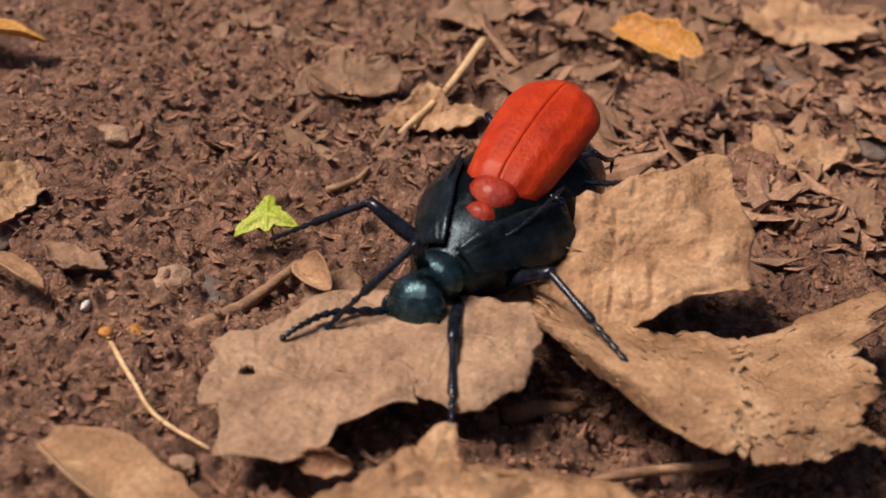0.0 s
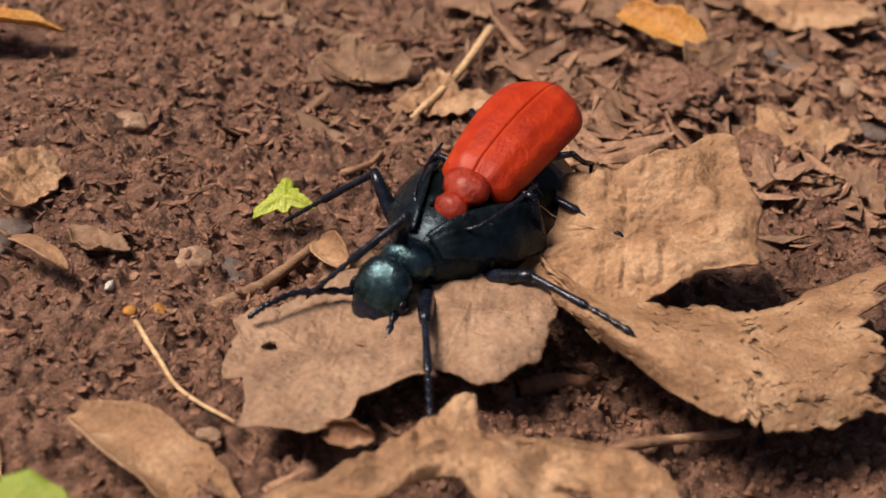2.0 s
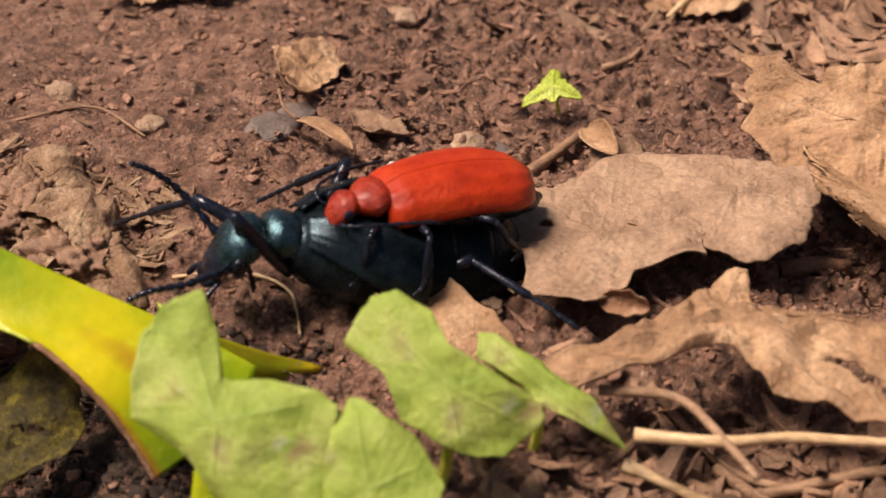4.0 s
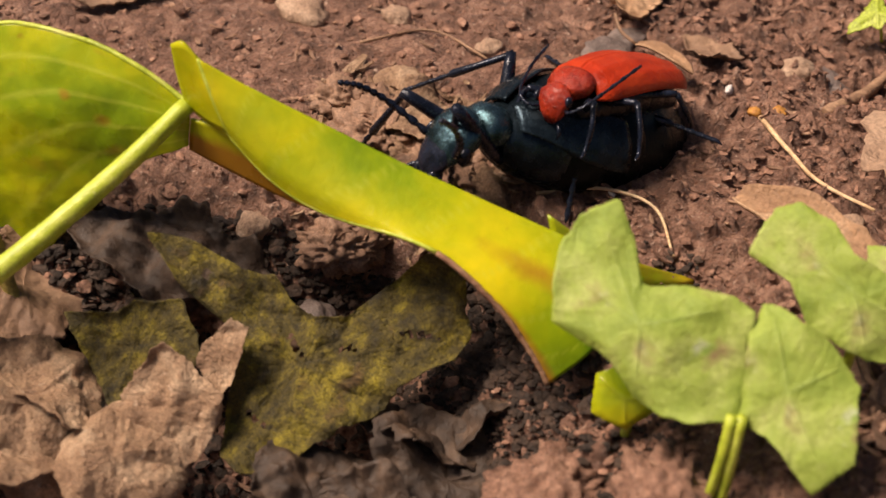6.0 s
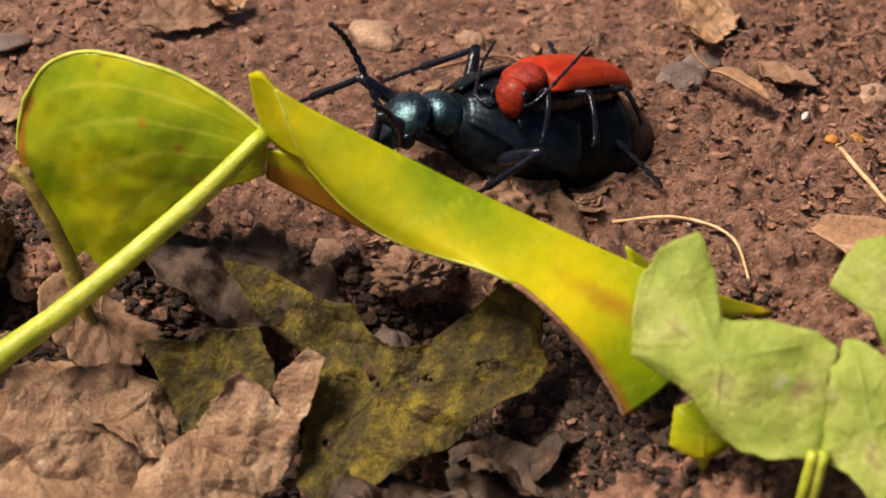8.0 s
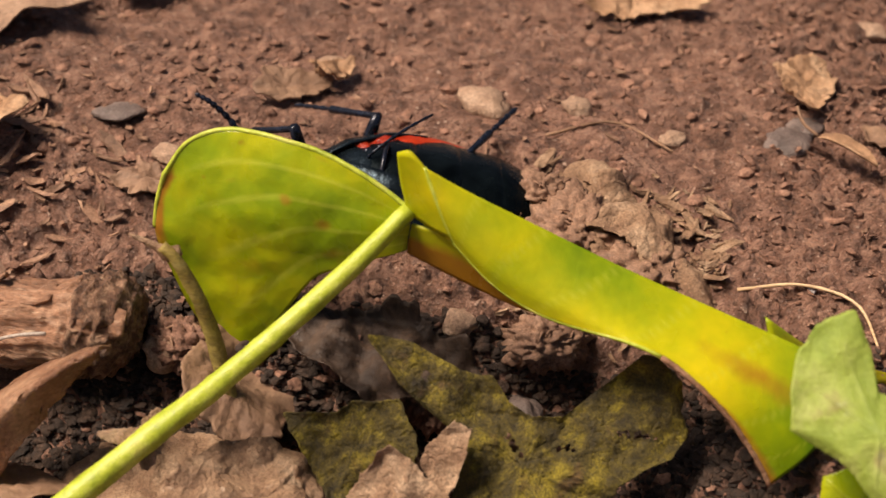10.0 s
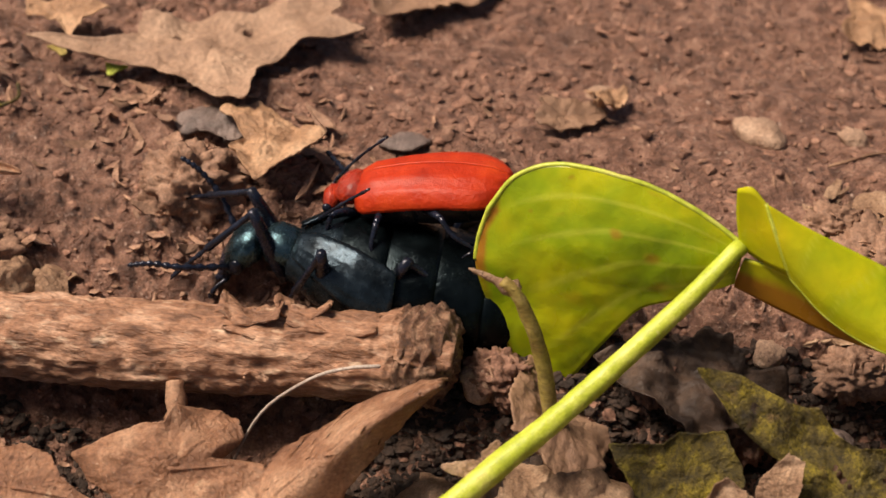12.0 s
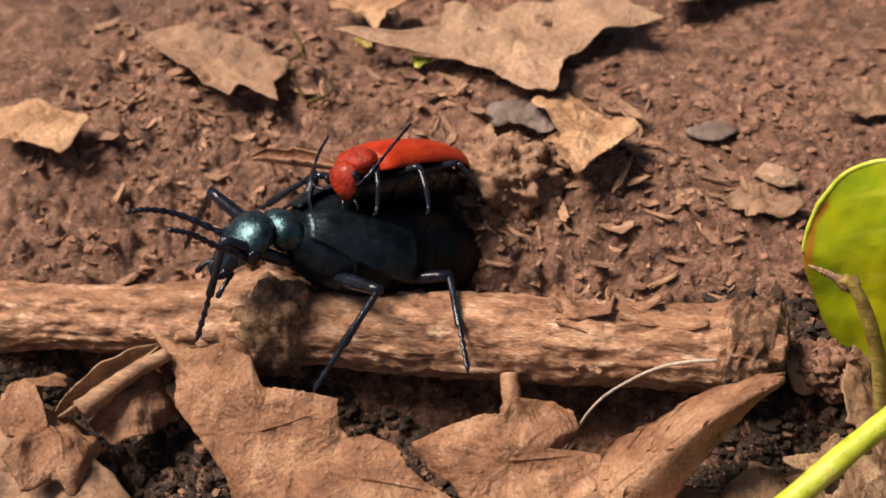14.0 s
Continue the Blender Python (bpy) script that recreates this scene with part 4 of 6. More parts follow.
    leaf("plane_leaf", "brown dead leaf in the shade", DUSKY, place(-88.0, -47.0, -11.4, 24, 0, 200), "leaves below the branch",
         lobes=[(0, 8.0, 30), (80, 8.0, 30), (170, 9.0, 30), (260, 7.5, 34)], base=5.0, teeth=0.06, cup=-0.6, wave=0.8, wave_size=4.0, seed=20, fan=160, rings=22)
    for k, (x, y, z, s, rx, ry, rz) in enumerate([(-124.4, -44.3, -11.0, 3.6, 36, 8, 30), (-128.6, -49.6, -11.0, 4.8, 28, -8, 140), (-132.6, -46.2, -11.0, 4.0, 40, 4, 250)]):
        rnd = random.Random(140 + k)
        leaf("crumpled_leaf", "russet crumpled dead leaf in dark litter", RUSSET, place(x, y, z, rx, ry, rz), "leaves below the branch",
             lobes=[(a, s * 0.7, 30) for a in (10, 90, 160, 230, 300)], teeth=0.03, cup=-1.0, wave=0.9, wave_size=2.8, edge=-0.6, seed=150 + k, fan=180, rings=22,
             outline=[(a + rnd.uniform(2, 24), s * rnd.uniform(0.6, 1.08)) for a in range(0, 358, 28)])
    ob = thing("rolled_leaf", "rolled russet dead leaf with a pointed end", "leaf", "leaves below the branch")
    roll = patch([
        [(-77.4, -39.8, -2.9), (-80.0, -39.5, -3.8), (-84.7, -40.4, -7.0), (-89.5, -42.2, -10.6), (-93.5, -44.6, -15.0)],
        [(-77.4, -41.8, -1.5), (-79.3, -43.0, -2.2), (-82.9, -44.4, -4.8), (-86.3, -46.2, -8.2), (-89.4, -47.6, -12.6)],
        [(-77.4, -41.8, -1.9), (-79.0, -42.0, -3.8), (-80.9, -42.9, -6.6), (-82.8, -45.2, -9.0), (-84.3, -46.6, -13.0)]], 30, 50)
    roll = ragged(roll, 0.10, 7.1, 0.35)
    part("blade", sheet(roll, 0.22), RUSSET, ob)
    part("midrib", tubed([roll[13][j] for j in range(3, 48, 3)], 0.2, 6), RUSSET, ob)
    ob = thing("rolled_leaf", "rolled tan dead leaf", "leaf", "leaves below the branch", place(-129.5, -47.6, -11.6, 0, -12, 50))
    part("blade", strip_leaf(9.5, 4.0, 120, 20, 10, seed=43, wave=0.25), CRUMPLED, ob)
    ob = thing("curled_leaf", "orange-brown rolled leaf on soil", "leaf", "", place(-120.6, -26.2, -1.4, 0, 0, 8))
    part("blade", strip_leaf(7.6, 2.6, 110, -10, 0, seed=44), RUSSET, ob)


# ---- living plants ----
def yellow_leaf():
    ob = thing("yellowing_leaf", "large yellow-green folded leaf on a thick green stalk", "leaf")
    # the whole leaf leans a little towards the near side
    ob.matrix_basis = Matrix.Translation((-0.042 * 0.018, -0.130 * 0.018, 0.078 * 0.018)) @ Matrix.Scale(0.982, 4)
    # the upright half, seen from below
    left = patch([
        [(-59.2, -28.8, 4.2), (-63.7, -27.8, 6.2), (-68.7, -26.8, 7.1), (-72.7, -26.2, 6.9), (-75.7, -26.4, 5.5), (-77.4, -27.2, 2.9)],
        [(-59.2, -28.9, 3.4), (-63.5, -28.5, 4.7), (-68.2, -28.1, 5.3), (-72.0, -27.7, 4.5), (-75.4, -27.6, 2.6), (-77.9, -27.7, 0.2)],
        [(-59.2, -29.0, 2.6), (-63.4, -29.0, 3.1), (-67.6, -29.0, 3.2), (-71.0, -28.8, 1.9), (-74.5, -28.5, -0.4), (-77.6, -28.3, -2.4)],
        [(-59.3, -29.1, 1.8), (-63.2, -29.2, 1.1), (-66.7, -29.4, 0.4), (-69.5, -29.4, -2.0), (-72.4, -29.2, -5.3), (-75.2, -28.8, -7.5)],
        [(-59.3, -29.2, 1.0), (-63.1, -29.2, -1.0), (-65.8, -29.4, -2.5), (-67.8, -29.6, -5.8), (-70.0, -29.6, -9.8), (-72.2, -29.3, -11.5)]], 48, 56)
    left = [[p + Vector((0, 0.16 * float(bumps(p.x, p.z, 2.6, 1.4)) + 0.07 * float(bumps(p.x, p.z, 0.9, 5.2)), 0)) for p in row] for row in left]
    # veins fan out from the stalk
    fan = lambda u, v: max(0.8 * math.exp(-((u - k - 0.10 * v * (k - 0.4) - 0.03 * math.sin(5 * v)) / 0.022) ** 2) * smooth(1.0, 0.6, v) for k in (0.2, 0.42, 0.62, 0.82))
    veins = [[fan(i / 48, j / 56) for j in range(57)] for i in range(49)]
    blots = [(0.12, 0.93, 0.10, 0.05, 1.0), (0.34, 0.97, 0.16, 0.03, 1.0), (0.46, 0.42, 0.05, 0.03, 0.8), (0.62, 0.30, 0.06, 0.04, 0.7), (0.30, 0.62, 0.03, 0.04, 0.5), (0.86, 0.28, 0.06, 0.06, 0.5), (0.05, 0.30, 0.05, 0.06, 0.5)]
    part("blade", sheet(left, 0.22, veins, lambda u, v: 0.5 * smooth(0.93, 1.0, v) + sum(k * math.exp(-((u - a) / du) ** 2 - ((v - b) / dv) ** 2) for a, b, du, dv, k in blots)), YELLOW, ob)
    rim = [left[0][j] for j in range(57)] + [left[i][56] for i in range(1, 20)]
    part("rim", tubed(rim, 0.2, 6), STEM, ob, "pale yellow leaf edge")
    # the long half, rolled and drooping to the soil
    right = patch([
        [(-58.3, -29.6, 8.4), (-55.6, -29.5, 7.0), (-50.5, -29.6, 5.0), (-44.4, -29.8, 2.7), (-38.0, -30.3, 0.8), (-31.8, -30.8, -1.0), (-27.2, -31.6, -2.4)],
        [(-57.3, -30.4, 6.6), (-54.6, -30.8, 5.2), (-50.0, -31.4, 3.2), (-43.6, -31.8, 1.2), (-37.2, -32.3, -0.6), (-31.6, -32.8, -2.6), (-28.0, -33.4, -4.2)],
        [(-56.5, -30.8, 5.0), (-53.6, -31.7, 3.0), (-49.6, -32.6, 1.6), (-42.6, -33.6, 0.0), (-36.6, -34.6, -1.8), (-32.2, -35.4, -4.4), (-30.2, -36.0, -6.2)],
        [(-55.7, -30.9, 3.4), (-52.6, -32.0, 1.2), (-48.6, -33.1, 0.0), (-41.4, -34.6, -0.4), (-36.6, -36.2, -2.8), (-33.8, -37.2, -5.6), (-32.4, -37.8, -7.6)]], 24, 60)
    veins = [[0.6 * math.exp(-(((j / 60 * 7 + i / 24 * 1.4) % 1.0 - 0.5) / 0.07) ** 2) for j in range(61)] for i in range(25)]
    part("blade", sheet(right, 0.22, veins, lambda u, v: 0.9 * smooth(0.86, 1.0, u) * smooth(0.45, 0.7, v) + 0.75 * math.exp(-((u - 0.45) / 0.14) ** 2 - ((v - 0.74) / 0.13) ** 2)), YELLOW, ob)
    part("rim", tubed([right[i][0] for i in range(25)] + [right[24][j] for j in range(1, 32)], 0.15, 6), STEM, ob, "pale leaf edge")
    part("rim", tubed([right[24][j] for j in range(31, 61)], 0.2, 6, 0.2), RUSSET, ob, "browning leaf edge")
    inner = patch([
        [(-60.3, -28.9, 8.8), (-59.4, -29.3, 9.3), (-58.3, -29.6, 8.5)],
        [(-60.0, -28.8, 6.5), (-58.6, -29.5, 6.2), (-57.3, -30.3, 6.5)],
        [(-59.4, -28.8, 4.0), (-57.6, -29.8, 3.6), (-55.9, -30.8, 3.6)]], 12, 12)
    part("blade", sheet(inner, 0.2), YELLOW, ob, "curled inner fold at the leaf base")
    low = patch([
        [(-59.0, -29.2, 3.3), (-54.9, -30.2, 3.2), (-50.5, -31.4, 1.2), (-46.8, -32.4, 0.8)],
        [(-59.2, -29.0, 1.8), (-55.3, -30.0, 1.4), (-50.6, -31.3, 0.1), (-46.0, -32.4, -0.1)],
        [(-59.3, -28.8, 0.5), (-55.4, -29.8, -0.4), (-50.8, -31.2, -1.0), (-45.1, -32.6, -1.0)]], 12, 26)
    part("blade", sheet(low, 0.2, None, lambda u, v: 1.1 * smooth(0.1, 0.7, u)), YELLOW, ob, "underside turned orange at its edge")
    tip = patch([
        [(-34.2, -30.1, 0.5), (-30.9, -29.4, -2.0), (-27.5, -28.5, -3.6), (-23.9, -27.1, -5.3)],
        [(-33.6, -30.9, -1.2), (-30.5, -30.2, -3.2), (-27.8, -29.3, -4.6), (-23.9, -27.5, -5.2)],
        [(-33.2, -31.2, -3.3), (-30.2, -30.4, -4.8), (-28.3, -29.6, -6.1), (-24.0, -27.3, -5.6)]], 10, 20)
    part("blade", sheet(tip, 0.2, None, lambda u, v: 0.38 + 0.2 * v), YELLOW, ob, "yellow tip on the soil")
    stalk = spline([(-59.3, -28.9, 4.2), (-62.8, -32.5, 0.9), (-66.5, -36.0, -2.2), (-70.2, -39.7, -4.9), (-73.8, -43.3, -7.1), (-80.5, -49.9, -11.6)], 30)
    part("stalk", tubed(stalk, [0.62 + 0.34 * (k / 30) for k in range(31)], 16, 0.06), STEM, ob)


def dead_stalk():
    ob = thing("dead_stalk", "withered yellow-brown stalk stub with a frayed top", "stalk")
    pts = spline([(-68.4, -38.0, -12.6), (-70.0, -37.2, -7.9), (-71.1, -37.0, -3.0), (-72.3, -36.9, 0.7), (-73.6, -36.8, 3.1), (-74.6, -36.6, 3.9)], 20)
    part("shaft", tubed(pts, [0.62 - 0.010 * k for k in range(21)], 8, 0.16, 3), WITHERED, ob)
    part("frayed_end", tubed(spline([(-73.4, -36.4, 3.0), (-75.2, -36.2, 3.6), (-77.0, -36.2, 4.2)], 8), [0.5, 0.6, 0.55, 0.4, 0.3, 0.3, 0.2, 0.15, 0.06], 6, 0.4, 4), CRUMPLED, ob)
    ob = thing("bract", "papery tan bract round the green stalk", "leaf scrap", "", place(-73.6, -44.4, -6.4, 40, 0, 30))
    part("blade", lobed([(60, 2.2, 26), (160, 3.0, 20), (260, 1.8, 30)], base=1.0, teeth=0.12, wave=0.4, wave_size=2, seed=3, fan=80, rings=8), CRUMPLED, ob)


def green_leaves():
    rows = [
        ((-27.3, -43.8, 3.4, 44, 0, 0), [(118, 6.6, 14), (150, 5.6, 28), (20, 5.6, 30), (275, 3.4, 34), (318, 6.0, 30)],
         [(1, 6.5), (16, 6.9), (27, 5.8), (50, 3.8), (80, 2.5), (95, 2.6), (101, 5.1), (107, 7.9), (126, 7.7), (143, 6.7), (158, 5.9), (185, 5.2), (218, 2.8), (247, 2.8), (273, 4.0),
          (292, 5.5), (305, 6.4), (326, 8.0)],
         "light green lobed leaf with a pointed tip and browning patches", [(6.2, -4.4, 0), (6.0, -7.0, -1.6), (5.6, -10.0, -5.0), (5.4, -12.0, -8.0)]),
        ((-18.1, -45.6, 1.6, 44, 0, 0), [(108, 4.6, 24), (35, 3.6, 30), (300, 5.0, 30)],
         [(15, 4.2), (58, 4.0), (102, 5.2), (112, 5.5), (132, 4.0), (219, 3.3), (252, 2.9), (278, 4.2), (291, 6.0), (321, 5.6)],
         "light green lobed leaf with a brown blotch", [(-2.4, -1.8, 0), (-2.6, -4.6, -1.8), (-2.8, -8.0, -5.4), (-2.9, -10.0, -8.0)]),
        ((-14.8, -38.4, 4.1, 48, 0, 0), [(145, 5.8, 28), (340, 5.0, 34), (290, 3.4, 30)],
         [(47, 2.2), (80, 2.1), (99, 2.4), (112, 4.5), (127, 6.4), (139, 7.1), (167, 6.9), (178, 3.8), (225, 3.4), (288, 4.1), (317, 5.3), (349, 5.9), (358, 5.5)],
         "light green rounded leaf above the soil", [(0.5, -2.6, 0), (0.2, -5.6, -3.6), (-0.6, -9.0, -8.6)]),
        ((-9.5, -34.7, 1.9, 46, 0, 0), [(147, 4.6, 16), (332, 5.8, 12)],
         [(60, 1.1), (100, 1.6), (138, 4.4), (147, 5.2), (163, 4.5), (183, 1.4), (250, 1.0), (324, 2.9), (332, 6.5), (342, 4.4), (358, 3.1), (20, 1.5)],
         "narrow green leaf lobe", [(0, -0.6, 0), (0, -3.0, -3.0), (-0.5, -5.0, -6.0)]),
        ((-27.5, -42.0, -3.9, 60, 0, 0), [(151, 2.0, 40), (278, 1.8, 40), (10, 1.8, 40)],
         [(10, 2.1), (99, 2.1), (151, 2.3), (216, 2.4), (278, 2.1), (338, 2.0)],
         "small yellow-green round leaf", [(0, -0.5, 0), (0.3, -2.0, -1.5), (0.4, -3.4, -3.0)]),
    ]
    made = []
    for k, (at, lobes, outline, label, stalk) in enumerate(rows):
        ob = thing("green_leaf", label, "leaf", "green leaves in front", place(*at))
        part("blade", lobed(lobes, teeth=0.018, cup=-0.5, wave=0.5, wave_size=4.0, edge=-0.35, seed=50 + k, fan=260, rings=28, thick=0.18, veiny=0.5, crease=0.12, outline=sorted(outline)),
             GREEN if k < 4 else YELLOW, ob)
        part("stalk", tubed(spline(stalk, 12), 0.36, 8, 0.05), STEM, ob)
        made.append((ob, at))
    return made


# ---- branch, twigs, stones ----
def branch():
    ob = thing("fallen_branch", "weathered brown fallen branch with peeling bark", "branch")
    rnd = random.Random(3)
    pts = spline([(-77.6, -33.9, -5.4), (-84, -34.6, -6.3), (-92.4, -35.2, -7.0), (-101, -35.6, -7.8), (-110, -36.0, -8.4), (-117.0, -36.4, -8.9), (-124, -36.8, -9.8), (-134, -37.4, -11.0), (-150, -38.6, -13.0)], 420)
    rings = []
    segs = 96
    for k, p in enumerate(pts):
        f = -p.x
        r = 3.15 - 0.10 * math.sin(f * 0.3) + 0.75 * math.exp(-((f - 79.8) / 2.6) ** 2) - 0.12 * math.exp(-((f - 80.3) / 0.3) ** 2) + 1.0 * math.exp(-((f - 116.5) / 2.6) ** 2) - 0.5 * smooth(121, 128, f) - 0.9 * (1 - smooth(77.4, 79.2, f))
        ring = []
        for s in range(segs):
            a = 2 * math.pi * s / segs
            e = 0.16 * float(bumps(f * 0.35, a * 4.2, 1.0, 2.0)) + 0.10 * float(bumps(f, a * 6.0, 1.0, 6.0)) + 0.06 * float(bumps(f * 2.2, a * 9, 1.0, 4.0))
            knot = math.exp(-((f - 92.4) / 0.9) ** 2 - ((a - 3.45) / 0.24) ** 2)
            hollow = math.exp(-((f - 92.4) / 0.5) ** 2 - ((a - 3.45) / 0.12) ** 2)
            crack = max(0.0, float(bumps(f * 0.25, a * 5.5, 1.0, 8.0)) - 0.35) + 0.7 * max(0.0, float(bumps(f * 1.1, a * 2.4, 1.0, 12.0)) - 0.4)
            rr = r + e * 1.2 - 0.5 * crack - 0.42 * smooth(83.5, 80.5, f) * abs(math.sin(f * 3.1 + 1.2 * math.sin(a * 2) + 2.0 * float(bumps(f * 0.3, a * 2, 1.0, 9.0)))) - 0.12 * math.exp(-((f - 83.2) / 0.3) ** 2) + 0.55 * knot - 0.9 * hollow + 0.05 * float(crumbs(f * 0.35, a * 3.4, 0.8, 3.3)) + 0.14 * abs(float(bumps(f * 0.16, a * 5.0, 1.0, 15.0))) + 0.05 * float(bumps(f * 0.8, a * 14, 1.0, 5.0)) - 0.30 * smooth(88.0, 79.0, f) * max(0.0, float(bumps(f * 0.30, a * 9.0, 1.0, 18.0)) - 0.05)
            ring.append((p.x, p.y + rr * math.cos(a), p.z + rr * math.sin(a)))
        rings.append(ring)
    split = sum(1 for p in pts if p.x > -81.6)
    for name, piece, mat, label in [("wood", rings[split:], BARK, ""), ("bark_collar", rings[:split + 1], COLLAR, "dark wrinkled bark round the broken end")]:
        bm = bmesh.new()
        skin(bm, piece)
        bmesh.ops.recalc_face_normals(bm, faces=bm.faces)
        part(name, bm, mat, ob, label)
    bm = bmesh.new()
    bmesh.ops.create_icosphere(bm, subdivisions=5, radius=1.0)
    for v in bm.verts:
        p = v.co.copy()
        e = 1 + 0.22 * noise.noise(p * 2.0) + 0.16 * noise.noise(Vector((p.x * 6, p.y * 3, p.z * 2.0))) + 0.05 * noise.noise(p * 12)
        v.co = Vector((-115.4 + 3.5 * p.x * e, -37.6 + 2.9 * p.y * e, -8.0 + 4.3 * p.z * e))
    part("broken_knot", bm, KNOT, ob, "dark fibrous broken knot")
    for k, (f, a, l, w) in enumerate([(86.5, 1.6, 6.5, 2.2), (79.6, 2.4, 4.2, 2.4), (118.5, 3.3, 5.0, 2.6), (92.6, 1.5, 4.6, 2.4), (89.0, 1.25, 4.0, 2.2)]):
        c = min(pts, key=lambda q: abs(q.x + f))
        grid = []
        for i in range(14):
            row = []
            for j in range(7):
                u, v = i / 13 - 0.5, j / 6 - 0.5
                wv = w * (1 - 1.2 * u * u) * (1 + 0.25 * float(bumps(i * 0.7, j, 1.5, k)))
                aa = a + v * wv / 3.2
                rr = 3.14 + (0.3 if k < 3 else 0.9) * abs(u) ** 2 * 4 + 0.3 * float(bumps(i * 0.8, j * 0.9, 1.2, k + 3)) + 0.15 * abs(v)
                row.append((c.x + u * l, c.y + rr * math.cos(aa), c.z + rr * math.sin(aa)))
            grid.append(row)
        part("bark_flake", sheet(grid, 0.16), BARK, ob)
    for k in range(6):
        f, a, l, w = rnd.uniform(78, 134), rnd.uniform(1.2, 4.6), rnd.uniform(1.0, 3.2), rnd.uniform(0.5, 1.3)
        c = min(pts, key=lambda q: abs(q.x + f))
        grid = []
        for i in range(8):
            row = []
            for j in range(5):
                u, v = i / 7 - 0.5, j / 4 - 0.5
                aa = a + v * w * (1 - 2.4 * u * u) * (1 + 0.4 * float(bumps(i * 0.9, j, 1.5, k))) / 3.2
                rr = 3.16 + 0.4 * u * u * 2 + 0.25 * float(bumps(i * 0.9, j * 0.9, 1.2, k + 3))
                row.append((c.x + u * l, c.y + rr * math.cos(aa), c.z + rr * math.sin(aa)))
            grid.append(row)
        part("bark_flake", sheet(grid, 0.14), BARK, ob)
    rings = []
    for i in range(26):
        q = i / 25
        ring = []
        for s in range(60):
            a = 2 * math.pi * s / 60
            r = 2.75 * (1 - q) + 0.02
            ring.append((-77.55 + 0.5 * (1 - q) ** 4 * -1 + 0.28 * float(bumps(math.cos(a) * r * 1.4, math.sin(a) * r * 1.4, 1.0, 3)) + 0.22 * math.sin(r * 7), -33.9 + r * math.cos(a), -5.4 + r * math.sin(a)))
        rings.append(ring)
    bm = bmesh.new()
    skin(bm, rings)
    part("cut_end", bm, COLLAR, ob, "cracked broken end of the wood")


def scraps():
    """Green and yellow bits on the far soil."""
    for x, y, s, turn, mat, label in [(-110.5, -10.4, 1.1, 30, LIME, "tiny bright green leaf scrap"), (-116.0, -8.0, 1.3, 80, WITHERED, "tiny olive leaf scrap"), (-128.0, -5.0, 1.4, 200, WITHERED, "tiny olive leaf scrap")]:
        ob = thing("leaf_scrap", label, "leaf", "green scraps", place(x, y, float(relief(x, y)) + 1.2, 14, 6, turn))
        part("blade", lobed([(0, s, 30), (130, s * 0.7, 30), (230, s * 0.8, 30)], base=s * 0.4, teeth=0.12, wave=0.2, wave_size=1.2, seed=3, fan=60, rings=8), mat, ob)
    for pts in [[(-119.0, -16.0), (-121.0, -14.6), (-123.0, -15.6)], [(-122.0, -9.0), (-120.6, -11.5), (-121.6, -13.5)], [(-118.6, -16.6), (-117.0, -15.4), (-117.4, -14.0)]]:
        tagged(part("tendril", tubed(spline([(x, y, float(relief(x, y)) + 0.7) for x, y in pts], 12), 0.15, 7, 0.15), MOSSY), "curled olive plant thread on soil", "tendril", "tendrils on the soil")


